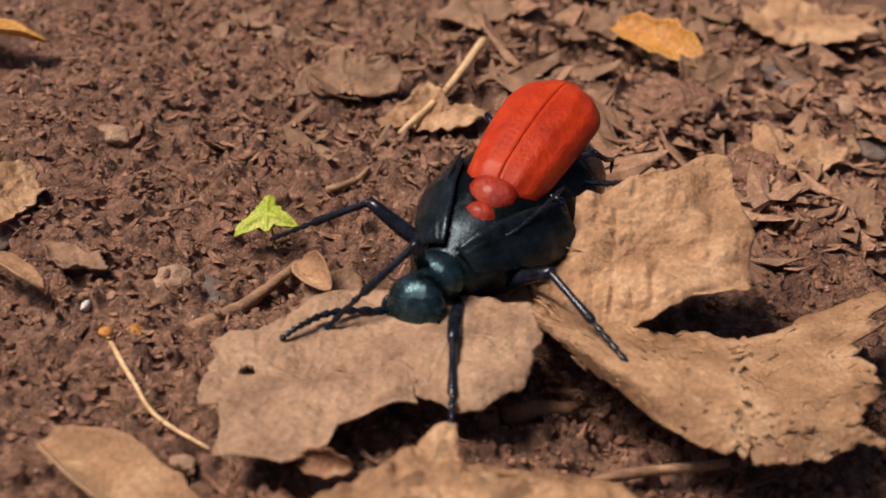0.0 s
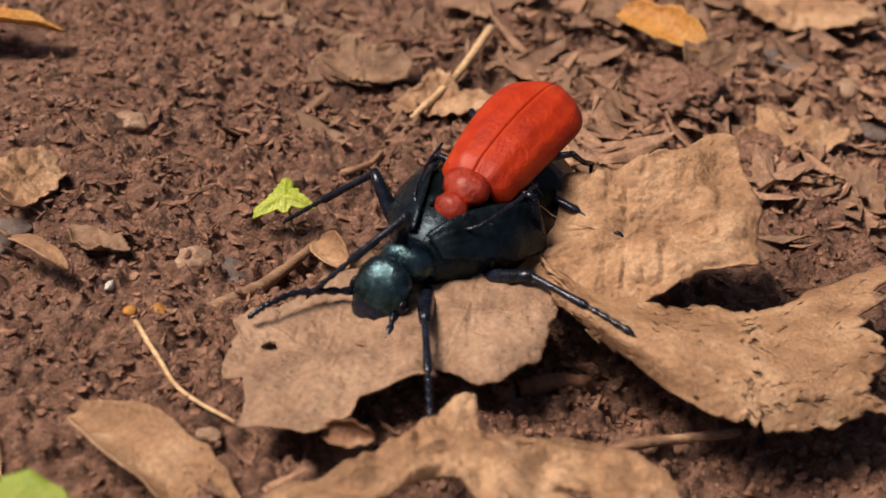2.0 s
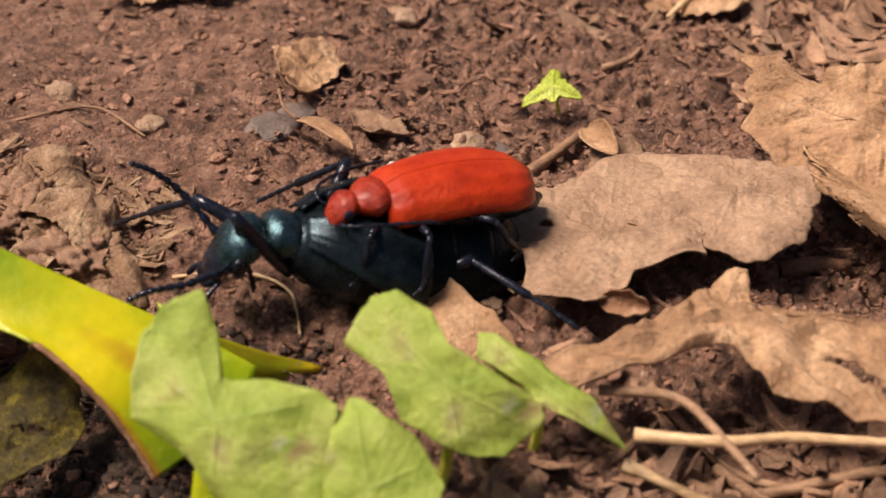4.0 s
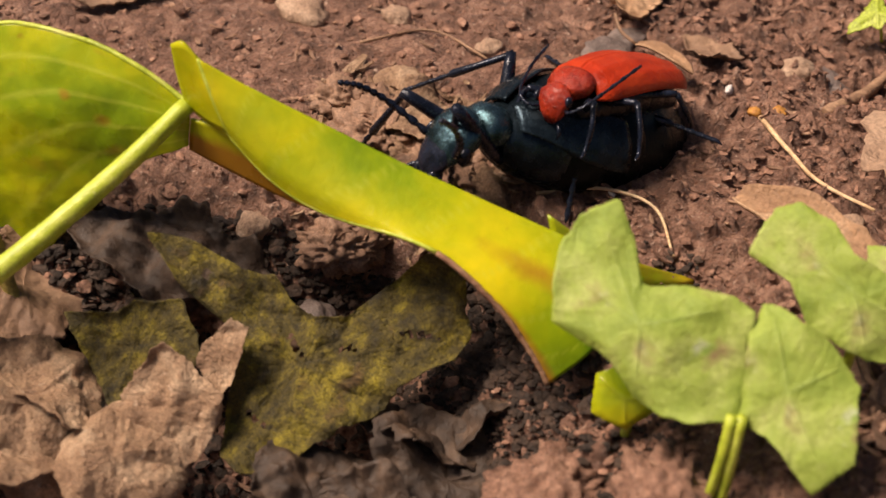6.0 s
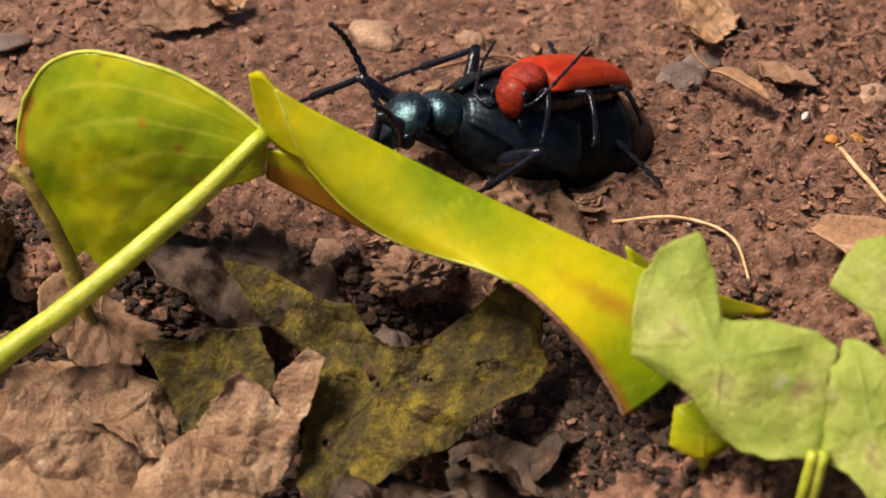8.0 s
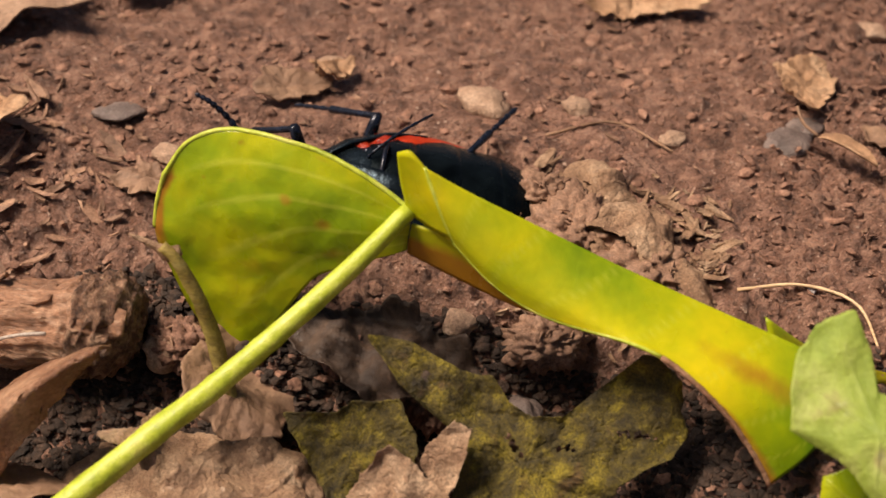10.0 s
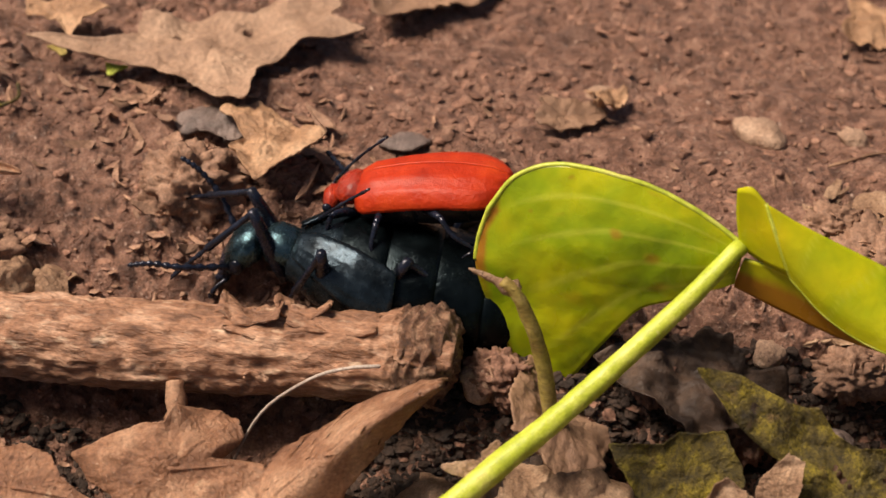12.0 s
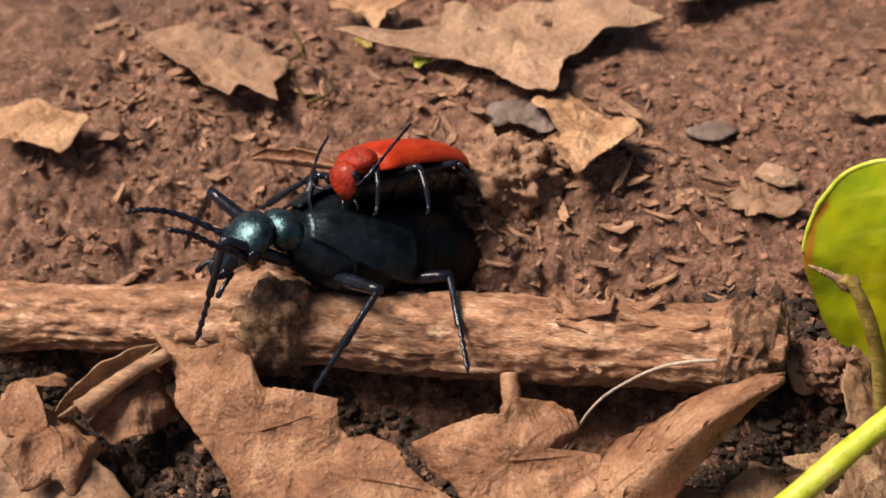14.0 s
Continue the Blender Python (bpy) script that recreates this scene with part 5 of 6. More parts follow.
def twigs():
    def twig(name, label, points, radius, mat, group="twigs on the soil", segs=8, n=16, rough=0.12):
        ob = tagged(part(name, tubed(spline(points, n), [radius * (1 - 0.35 * k / n) for k in range(n + 1)], segs, rough, len(label)), mat), label, "twig", group)
        return ob
    g = lambda x, y, up=0.4: (x, y, float(relief(x, y)) + up)
    twig("straw", "pale tan dry straw on soil", [g(0.9, 35.8, 1.2), g(-1.6, 27.0, 1.4), g(-4.7, 18.6, 1.0)], 0.42, STRAW)
    twig("stick", "brown split stick on soil", [g(-16.0, -9.6), g(-13.0, -5.2, 0.8), g(-10.0, 0.0)], 0.55, STICK)
    twig("rootlet", "thin tan rootlet on soil", [g(-21.0, -12.6, 0.3), g(-18.6, -16.2, 0.6), g(-16.4, -19.4, 0.4), g(-12.6, -21.9, 0.4)], 0.2, STRAW)
    twig("rootlet", "thin tan arched rootlet", [g(-36.0, -23.0, 0.4), g(-31.5, -22.4, 0.7), g(-27.6, -24.0, 0.9), g(-25.8, -28.3, 0.6)], 0.15, STRAW)
    twig("stick", "grey-brown stick under the dead leaf", [g(4.6, -22.0, 1.2), g(9.5, -20.6, 1.0), g(13.0, -18.6, 1.2), g(20.0, -16.0, 1.2)], 0.5, STICK)
    twig("bark_chip", "small orange-brown chip of bark", [g(5.2, -14.6, 0.6), g(7.6, -13.4, 0.8), g(10.0, -12.2, 0.7)], 0.75, RUSSET, n=6)
    twig("stick", "long brown stick lying in the litter", [g(-7.4, -30.6, 1.0), g(2.0, -32.8, 1.2), g(12.0, -32.2, 1.0), g(22.0, -30.4, 0.8)], 0.5, STICK)
    twig("stick", "thin brown stick in the litter", [g(-3.0, -27.6, 0.8), g(3.0, -30.6, 0.7), g(9.0, -33.8, 0.6)], 0.35, STICK)
    twig("stick", "pale brown stick among shredded litter", [g(-4.0, -35.5, 0.9), g(4.0, -36.2, 1.1), g(14.0, -35.0, 0.9)], 0.4, STRAW)
    twig("stick", "short brown stick among shredded litter", [g(2.0, -31.0, 1.4), g(5.0, -34.0, 1.2), g(8.0, -37.2, 0.8)], 0.45, STICK)
    twig("stick", "pale split stick bent over the dark litter", [(-6.1, -32.8, 0.8), (-1.2, -33.0, 1.2), (2.0, -36.5, 1.0), (3.9, -38.4, 0.4)], 0.38, STICK)
    twig("stick", "long pale stick on the dark litter", [(-3.6, -35.9, 0.3), (1.6, -36.1, 0.9), (5.7, -34.9, 1.0), (11.4, -34.1, 1.0), (17.0, -33.4, 0.8)], 0.42, STRAW)
    twig("stick", "dark thin twig on soil", [g(-9.4, 10.0, 0.4), g(-7.4, 12.4, 0.6), g(-6.6, 13.2, 0.5)], 0.28, STICK, n=6)
    twig("thread", "pale grey curved plant fibre", [(-82.2, -39.4, -2.9), (-84.5, -39.6, -3.4), (-87.1, -39.8, -4.8), (-90.4, -40.2, -8.2), (-92.6, -41.0, -13.4)], 0.15, PALE, n=20)
    twig("stick", "thin tan stick on soil by the branch", [g(-121.4, -28.0, 0.5), g(-117.2, -29.4, 0.7), g(-112.6, -30.4, 0.6)], 0.36, STRAW)
    twig("stick", "short brown stick against the leaves", [(-127.6, -47.2, -10.6), (-125.0, -44.0, -9.4), (-122.6, -41.6, -8.8)], 0.8, STICK)
    twig("bud", "brown knobbly twig stub among leaves", [(-96.8, -43.2, -11.0), (-96.4, -41.0, -9.4), (-97.0, -39.0, -7.6)], 1.0, RUSSET, n=10, rough=0.25)
    twig("rootlet", "thin fibre trailing over the soil", [g(-52.0, -9.0, 0.3), g(-47.0, -6.0, 0.5), g(-42.0, -9.0, 0.3)], 0.14, STICK)


def knobbly(a, b, c, k):
    """An uneven little stone."""
    bm = bmesh.new()
    bmesh.ops.create_icosphere(bm, subdivisions=3, radius=1.0)
    for v in bm.verts:
        p = v.co.copy()
        e = 1 + 0.34 * noise.noise(p * 1.3 + Vector((k * 3.7, 0, 0))) + 0.14 * noise.noise(p * 3.2 + Vector((0, k * 2.3, 0))) + 0.05 * noise.noise(p * 8)
        v.co = Vector((p.x * a * e, p.y * b * e, p.z * c * e))
    return bm


def stones():
    rows = [
        (-49.9, -4.4, 1.3, 1.0, 0.8, STONE, "small tan pebble on soil"), (-42.1, -7.1, 1.2, 0.9, 0.6, STONE, "small pale pebble on soil"),
        (-18.4, -4.2, 1.5, 1.3, 0.8, STONE, "tan rounded pebble on soil"), (-15.8, -3.6, 2.0, 1.5, 0.5, SLATE, "flat dark grey stone on soil"),
        (-57.6, -5.0, 2.6, 1.7, 1.1, STONE, "tan rounded pebble on soil"), (32.6, 34.0, 2.0, 1.6, 0.8, STONE, "flat tan pebble on soil"),
        (-32.0, -2.6, 2.0, 1.6, 0.5, SLATE, "flat dark grey stone on soil"), (-23.5, -8.6, 0.5, 0.3, 0.3, WHITE, "tiny white chip on soil"),
        (-30.7, -22.2, 0.5, 0.25, 0.3, WHITE, "tiny white chip on soil"), (-26.5, 13.5, 1.3, 1.0, 0.6, STONE, "small tan pebble on soil"),
        (-17.0, 34.0, 1.6, 1.0, 0.7, STONE, "small tan pebble on soil"), (-33.0, -5.5, 2.4, 1.6, 0.6, SLATE, "dark grey clod on soil"),
        (-55.4, -27.6, 1.5, 1.2, 0.9, STONE, "rounded clod of pale earth"),
        (-50.0, -31.5, 2.0, 1.4, 1.1, SLATE, "dark clod of damp earth"), (-80.0, -17.5, 1.7, 1.1, 0.7, STONE, "small tan pebble on soil"),
        (-85.5, -13.0, 2.2, 1.5, 0.4, SLATE, "flat dark stone on soil"), (-102.0, -14.5, 2.2, 1.7, 0.6, SLATE, "flat dark stone on soil"),
        (-75.6, -33.2, 2.0, 1.6, 1.4, STONE, "pale clod beside the branch end"), (-73.2, -32.6, 1.6, 1.4, 1.2, STONE, "pale clod beside the branch end"),
        (28.0, 38.0, 2.4, 1.8, 0.8, SLATE, "grey stone on soil"), (34.0, 26.0, 1.8, 1.4, 0.8, SLATE, "grey stone on soil"), (-71.0, -1.5, 1.3, 1.0, 0.7, STONE, "small tan pebble on soil"),
        (-19.6, -10.8, 0.7, 0.6, 0.5, OCHRE, "tiny yellow husk on soil"), (-21.4, -11.6, 0.6, 0.5, 0.4, OCHRE, "tiny yellow husk on soil"), (-14.0, -23.0, 0.9, 0.7, 0.5, STONE, "tiny tan pebble on soil"),
    ]
    for k, (x, y, a, b, c, mat, label) in enumerate(rows):
        ob = tagged(part("pebble", knobbly(a, b, c, k), mat), label, "stone", "pebbles on the soil")
        ob.matrix_basis = place(x, y, float(relief(x, y)) + c * 0.25, 6, 4, 37 * k)


def clods():
    """Fibrous crumbling clumps."""
    for k, (x, y, s, h) in enumerate([(-100.6, -21.6, 3.9, 3.5), (-117.0, -30.0, 5.4, 3.0), (-48.6, -18.6, 4.4, 2.6), (-43.6, -21.2, 4.2, 2.2), (-51.6, -16.0, 2.6, 1.6), (-56.5, -31.5, 3.2, 2.2), (-64.0, -29.5, 3.0, 2.0), (-50.5, -33.5, 3.0, 2.0), (-24.0, 6.4, 2.0, 1.2), (17.5, 27.5, 5.0, 1.6), (24.0, 19.0, 3.4, 1.4), (-94.0, -19.0, 2.4, 1.2), (-31.0, -45.5, 5.0, 2.6), (-24.0, -48.0, 4.0, 2.0), (-74.5, -33.0, 2.6, 2.2), (-49.0, -27.5, 3.0, 1.8)]):
        ob = thing("clod", "crumbling fibrous clump of soil and chaff", "clod", "clods on the soil", place(x, y, float(relief(x, y)) + 0.1, 0, 0, 50 * k))
        bm = bmesh.new()
        bmesh.ops.create_icosphere(bm, subdivisions=5, radius=1.0)
        for v in bm.verts:
            p = v.co.copy()
            e = 1 + 0.32 * noise.noise(p * 2.2 + Vector((k * 5, 0, 0))) + 0.24 * noise.noise(p * 5.5 + Vector((0, k * 3, 0))) + 0.18 * noise.noise(p * 11) + 0.08 * noise.noise(p * 24)
            v.co = Vector((p.x * s * e, p.y * s * 0.75 * e, p.z * h * e))
        part("lump", bm, CHAFF if (-53 < x < -42 and y < -15) or x < -98 else CRUMB, ob)
        rnd = random.Random(k)
        for _ in range(6):
            a, r = rnd.uniform(0, 6.28), rnd.uniform(0.2, 0.9)
            c = Vector((s * r * math.cos(a), s * 0.75 * r * math.sin(a), h * math.sqrt(max(0.05, 1 - r * r)) * 0.95))
            d = Vector((rnd.uniform(-1, 1), rnd.uniform(-1, 1), rnd.uniform(-0.2, 0.3))).normalized() * rnd.uniform(0.4, 1.0)
            part("fibre", tubed([c - d, c + Vector((0, 0, 0.12)), c + d], [0.05, 0.11, 0.04], 5), CHAFF, ob)


# ---- the beetles ----
THIGH, SHIN = 6.0, 8.6


def leg_meshes():
    """The thigh along +x and the shin with its jointed foot along +x."""
    thigh = lofted([(-0.3, 0.34, 0.34, 0), (0.6, 0.5, 0.48, 0), (3.0, 0.6, 0.55, 0), (5.2, 0.48, 0.45, 0), (6.2, 0.38, 0.38, 0)], 10)
    st = [(-0.25, 0.33, 0.33, 0), (0.4, 0.27, 0.26, 0), (2.4, 0.26, 0.25, 0), (4.6, 0.34, 0.32, 0), (4.9, 0.2, 0.18, 0)]
    for k in range(4):
        x = 5.0 + 0.85 * k
        st += [(x, 0.15, 0.14, -0.02 * k), (x + 0.55, 0.27, 0.19, -0.02 * k), (x + 0.78, 0.17, 0.14, -0.02 * k)]
    st += [(8.5, 0.16, 0.12, -0.1), (8.75, 0.05, 0.05, -0.2)]
    return thigh, lofted(st, 10)


def antenna(sign, length, bead, sweep, rise, root, serrated=0.0):
    """A beaded feeler that sweeps outwards."""
    bm_points = spline([root, (root[0] + length * 0.30, root[1] + sign * length * 0.22, root[2] + rise * 0.7),
                        (root[0] + length * 0.55, root[1] + sign * length * (0.35 + sweep), root[2] + rise),
                        (root[0] + length * 0.72, root[1] + sign * length * (0.45 + 2 * sweep), root[2] + rise * 0.8)], 33)
    radii = []
    for k in range(34):
        f = (k % 3)
        radii.append(bead * (0.55, 1.0, 0.85)[f] * (1.1 - 0.35 * k / 33))
    return tubed(bm_points, radii, 8, serrated)


def black_beetle():
    ob = thing("black_beetle", "large glossy blue-black beetle with a swollen abdomen", "beetle")
    # abdomen in overlapping plates
    def girth(x):
        f = np.interp(x, [-12.8, -11.8, -10.0, -7.0, -3.0, 1.0, 4.0, 5.8], [0.4, 2.0, 3.6, 4.8, 5.2, 4.8, 3.6, 2.2])
        h = np.interp(x, [-12.8, -11.8, -10.0, -7.0, -3.0, 1.0, 4.0, 5.8], [0.3, 1.7, 3.0, 3.9, 4.25, 3.9, 3.0, 1.9])
        z = np.interp(x, [-12.8, -8.0, 0.0, 5.8], [3.0, 3.9, 4.4, 4.7])
        return float(f), float(h), float(z)
    cuts = [5.8, 2.6, -0.6, -3.8, -6.8, -9.4, -11.4, -12.8]
    plates = []
    for k, (a, b) in enumerate(zip(cuts, cuts[1:])):
        st = []
        for j in range(9):
            x = a + 0.35 + (b - 0.55 - a - 0.35) * j / 8 if k < 6 else a + 0.35 + (b - a - 0.35) * j / 8
            f, h, z = girth(max(-12.8, min(5.8, x)))
            g = 1.0 + 0.018 * (j / 8) - (0.03 if j == 0 else 0) - (0.035 if j == 8 and k < 6 else 0)
            st.append((x, f * g, h * g, z))
        if k == 0:
            st = [(6.9, 0.25, 0.2, 4.6), (6.6, 1.2, 1.0, 4.65)] + st
        if k > 1:
            st = [(a + 1.7, st[0][1] * 0.93, st[0][2] * 0.93, st[0][3])] + st
        plates.append(part("abdomen_plate", lofted(st, 30), BLACK if k else MATT, ob))
    part("chest", lofted([(-0.5, 2.6, 1.5, 2.9), (2.0, 2.8, 1.8, 3.2), (5.0, 2.2, 1.8, 3.8), (6.2, 1.4, 1.4, 4.3)], 18), BLACK, ob)
    # short matt wing cases that splay over the front of the abdomen
    for s in (1, -1):
        grid = []
        for i in range(22):
            u = i / 21
            x = 5.6 - 7.8 * u
            row = []
            for j in range(15):
                v = j / 14
                f, h, z = girth(max(-12, x))
                a = radians(80 - 34 * u - (46 + 8 * math.sin(math.pi * u)) * v)
                wide = 1.06 - 0.0 * u + 0.05 * v * u
                tipped = 1.0 - 0.10 * max(0, u - 0.8) * 5 * abs(v - 0.55)
                r = 0.14 * abs(math.sin(v * 15)) * 0.5
                row.append((x * tipped + 0.2 * v, s * (f * wide + r) * math.cos(a), z + (h * 1.07 + 0.25 * (1 - u) + r) * math.sin(a)))
            grid.append(row)
        part("wing_case", sheet(grid, 0.18), MATT, ob, "short matt black wing case")
    part("neck_shield", lofted([(5.1, 1.1, 1.0, 5.0), (5.4, 1.6, 1.35, 5.15), (6.1, 1.85, 1.5, 5.35), (7.1, 1.95, 1.55, 5.5), (7.8, 1.7, 1.3, 5.5), (8.2, 1.0, 0.85, 5.4)], 26), TEAL, ob, "dark teal rounded neck shield")
    head = part("head", lofted([(8.1, 0.8, 0.7, 5.4), (8.35, 1.45, 1.2, 5.35), (8.85, 1.95, 1.6, 5.2), (9.5, 2.1, 1.75, 4.9), (10.2, 1.95, 1.75, 4.4), (10.7, 1.6, 1.6, 3.8), (11.1, 1.15, 1.25, 3.1), (11.3, 0.7, 0.8, 2.5)], 28), TEAL, ob, "dark teal rounded head")
    # black face; its colour also holds the shade on the lower head
    part("face", lofted([(10.5, 1.3, 1.2, 3.6), (10.7, 1.55, 1.4, 3.55), (10.95, 1.45, 1.4, 3.25), (11.3, 1.05, 1.1, 2.8), (11.5, 0.55, 0.6, 2.4)], 22), LEG, head, "black glossy face, its black also standing for shade")
    feelers = {}
    for s in (1, -1):
        part("eye", egg(9.9, s * 1.98, 4.2, 0.55, 0.35, 0.7, 8, 12), LEG, head)
        part("mandible", tubed(spline([(10.7, s * 0.8, 2.6), (11.3, s * 0.75, 2.0), (11.5, s * 0.2, 1.4)], 8), [0.45, 0.45, 0.42, 0.38, 0.34, 0.28, 0.22, 0.15, 0.06], 8), LEG, head)
        part("palp", tubed(spline([(10.6, s * 1.0, 2.3), (11.4, s * 1.6, 1.6), (11.8, s * 1.8, 0.7)], 8), [0.18, 0.2, 0.16, 0.2, 0.16, 0.22, 0.2, 0.24, 0.1], 8), LEG, head)
        feelers[s] = part("antenna", antenna(s, 9.5, 0.30, -0.06, 1.2, (10.3, s * 1.7, 4.0)), LEG, head)
    legs = {}
    for row, (cx, cy, cz) in enumerate([(6.4, 1.5, 3.6), (3.2, 2.3, 3.0), (-0.6, 2.9, 2.8)]):
        for s in (1, -1):
            a, b = leg_meshes()
            thigh = part("leg", a, LEG, ob)
            shin = part("shin", b, LEG, thigh)
            legs[(row, s)] = (thigh, shin, Vector((cx, s * cy, cz)))
    return ob, legs, plates, feelers


def red_beetle():
    ob = thing("red_beetle", "smaller matt red beetle riding on the black one", "beetle")
    arch = lambda x: -0.023 * min(0.0, x) ** 2
    cuts = [(3.6, 1.3, 0.9), (1.6, 1.9, 1.35), (-0.6, 2.3, 1.6), (-2.6, 2.5, 1.7), (-4.6, 2.4, 1.6), (-6.6, 2.0, 1.35), (-8.2, 1.3, 0.9), (-9.2, 0.3, 0.25)]
    for (x1, w1, h1), (x2, w2, h2) in zip(cuts, cuts[1:]):
        part("belly_plate", lofted([(x1 + 0.25, w1 * 0.9, h1 * 0.88, -0.3 + arch(x1)), (x1, w1 * 0.97, h1 * 0.97, -0.3 + arch(x1)), ((x1 + x2) / 2, (w1 + w2) / 2 + 0.06, (h1 + h2) / 2 + 0.04, -0.3 + arch((x1 + x2) / 2)),
                                    (x2 + 0.1, w2 + 0.08, h2 + 0.06, -0.3 + arch(x2)), (x2 - 0.1, w2 * 0.9, h2 * 0.9, -0.3 + arch(x2))], 20), BELLY, ob)
    for s in (1, -1):
        grid = []
        for i in range(34):
            u = i / 33
            x = 3.25 - 11.3 * u
            w = 2.6 + 0.85 * math.sin(math.pi * 0.5 * min(1, u / 0.72)) if u < 0.72 else 3.45 * math.sqrt(max(0.0, 1 - ((u - 0.72) / 0.285) ** 2))
            w *= min(1.0, 0.72 + u * 6)
            row = []
            for j in range(17):
                v = j / 16
                rib = 0.11 * math.exp(-((v - 0.33) / 0.06) ** 2) + 0.09 * math.exp(-((v - 0.62) / 0.05) ** 2) + 0.07 * math.exp(-(v / 0.03) ** 2)
                a = v * radians(88)
                row.append((x + 0.25 * v * (1 - u), s * (0.02 + w * math.sin(a)), 0.55 + (2.15 - 0.45 * u * u) * math.cos(a) ** 0.85 * min(1, 0.75 + u * 2) * (1 if u < 0.9 else 1 - 2.2 * (u - 0.9)) + rib + arch(x)))
            grid.append(row)
        part("wing_case", sheet(grid, 0.16), RED, ob, "matt red ribbed wing case")
    part("scutellum", egg(3.0, 0, 2.15, 0.5, 0.35, 0.12, 6, 10), DEEP_RED, ob)
    neck = part("neck_shield", lofted([(2.7, 1.0, 0.5, 1.7), (2.95, 1.45, 0.85, 1.75), (3.3, 1.7, 1.0, 1.8), (4.0, 1.8, 1.08, 1.75), (4.6, 1.5, 0.92, 1.7), (5.05, 1.0, 0.7, 1.65), (5.55, 0.7, 0.5, 1.65)], 26), DEEP_RED, ob, "glossy red rounded neck shield")
    head = part("head", lofted([(5.1, 0.7, 0.55, 1.9), (5.3, 1.05, 0.72, 1.8), (5.8, 1.3, 0.88, 1.7), (6.3, 1.2, 0.85, 1.45), (6.75, 0.9, 0.7, 1.05), (7.1, 0.5, 0.45, 0.75)], 22), DEEP_RED, ob)
    for s in (1, -1):
        part("eye", egg(6.1, s * 1.3, 1.75, 0.36, 0.24, 0.42, 7, 10), LEG, head)
        pts = spline([(6.2, s * 0.9, 1.0), (6.9, s * 1.7, 1.6), (6.2, s * 2.7, 1.9), (3.6, s * 3.5, 1.7), (1.0, s * 3.9, 1.2)], 30)
        part("antenna", tubed(pts, [0.10 + 0.05 * (k % 3 == 1) for k in range(31)], 7), LEG, head)
        part("palp", tubed([(7.0, s * 0.5, 0.3), (7.4, s * 0.7, -0.2), (7.6, s * 0.5, -0.6)], [0.12, 0.13, 0.06], 6), LEG, head)
        for cx, kx, ky, kz, fx, fy, fz in [(3.8, 5.2, 2.8, 1.0, 6.2, 3.0, -2.0), (1.6, 1.6, 4.0, 0.5, 2.6, 5.0, -2.6), (-0.8, -3.2, 4.2, 0.2, -5.0, 4.6, -2.6)]:
            leg = part("leg", tubed(spline([(cx, s * 1.2, 0.0), ((cx + kx) / 2, s * (1.2 + ky) / 2, kz * 0.7), (kx, s * ky, kz)], 8), [0.28, 0.34, 0.36, 0.36, 0.34, 0.3, 0.28, 0.26, 0.24], 8), LEG, ob)
            part("shin", tubed(spline([(kx, s * ky, kz), ((kx + fx) / 2 + 0.2, s * ((ky + fy) / 2 + 0.3), (kz + fz) / 2), (fx, s * fy, fz), (fx + 0.9, s * (fy + 0.3), fz - 0.3)], 12), [0.24, 0.22, 0.2, 0.2, 0.2, 0.19, 0.18, 0.15, 0.17, 0.13, 0.15, 0.1, 0.05], 7), LEG, leg)
    return ob, neck, head


# seconds, x, y, z in mm, turn about x, y and z in degrees
BLACK_WAY = [
    (0, 3.32, -0.56, 0.38, -3.3, 10.8, -118.1),
    (0.5, 2.83, 1.22, -0.54, -3.1, 3.2, -123.6),
    (1, 2.91, 1.49, -0.65, -3.3, 3.5, -123.7),
    (1.5, 2.88, 1.74, -0.75, -3.1, 3.9, -123.6),
    (2, 0.36, -2.71, -0.69, -2.4, 3.6, -121.0),
    (2.5, -3.56, -8.85, 0.08, -0.8, 9.8, -121.1),
    (3, -7.87, -10.73, -0.48, -4.1, 6.8, -132.9),
    (3.5, -13.51, -18.83, -1.68, -6.9, -5.8, -142.7),
    (4, -23.17, -22.13, -3.11, -3.1, -11.1, -151.2),
    (4.2, -28.25, -22.75, -4.03, -2.4, -8.3, -154.1),
    (5.3, -32.50, -18.35, -3.83, -0.4, -9.7, -148.5),
    (5.8, -34.96, -19.23, -4.10, -0.3, -12.9, -140.0),
    (6.3, -37.42, -20.92, -4.38, -0.3, -16.2, -131.5),
    (6.5, -38.27, -20.96, -4.37, -1.2, -10.5, -131.2),
    (7, -39.24, -20.45, -4.42, -1.8, -17.7, -128.6),
    (7.2, -38.60, -20.56, -4.25, -2.1, -19.3, -124.0),
    (7.9, -44.10, -18.15, -4.33, -1.4, -16.5, -141.7),
    (8.6, -49.59, -17.55, -4.42, -0.6, -13.6, -159.4),
    (9.3, -55.09, -18.74, -4.50, 0.1, -10.8, -177.1),
    (9.5, -55.31, -20.21, -5.91, -1.6, -9.9, -175.7),
    (10, -62.76, -18.16, -6.83, -1.5, -7.1, -167.3),
    (10.5, -66.35, -20.35, -6.47, -2.6, 4.1, -171.1),
    (11, -72.03, -22.59, -9.21, -2.8, 2.3, -170.6),
    (11.5, -78.46, -24.80, -8.33, -2.5, -9.2, -182.4),
    (12, -85.48, -27.29, -8.54, -1.0, -3.5, -176.5),
    (12.5, -93.56, -29.04, -9.52, 0.4, 2.5, -174.7),
    (13, -98.08, -28.64, -8.94, 3.8, -5.6, -159.3),
    (13.5, -103.81, -30.20, -8.61, -1.8, 1.6, -168.6),
    (14, -111.70, -33.20, -7.60, 3.0, -22.5, -137.0),
]
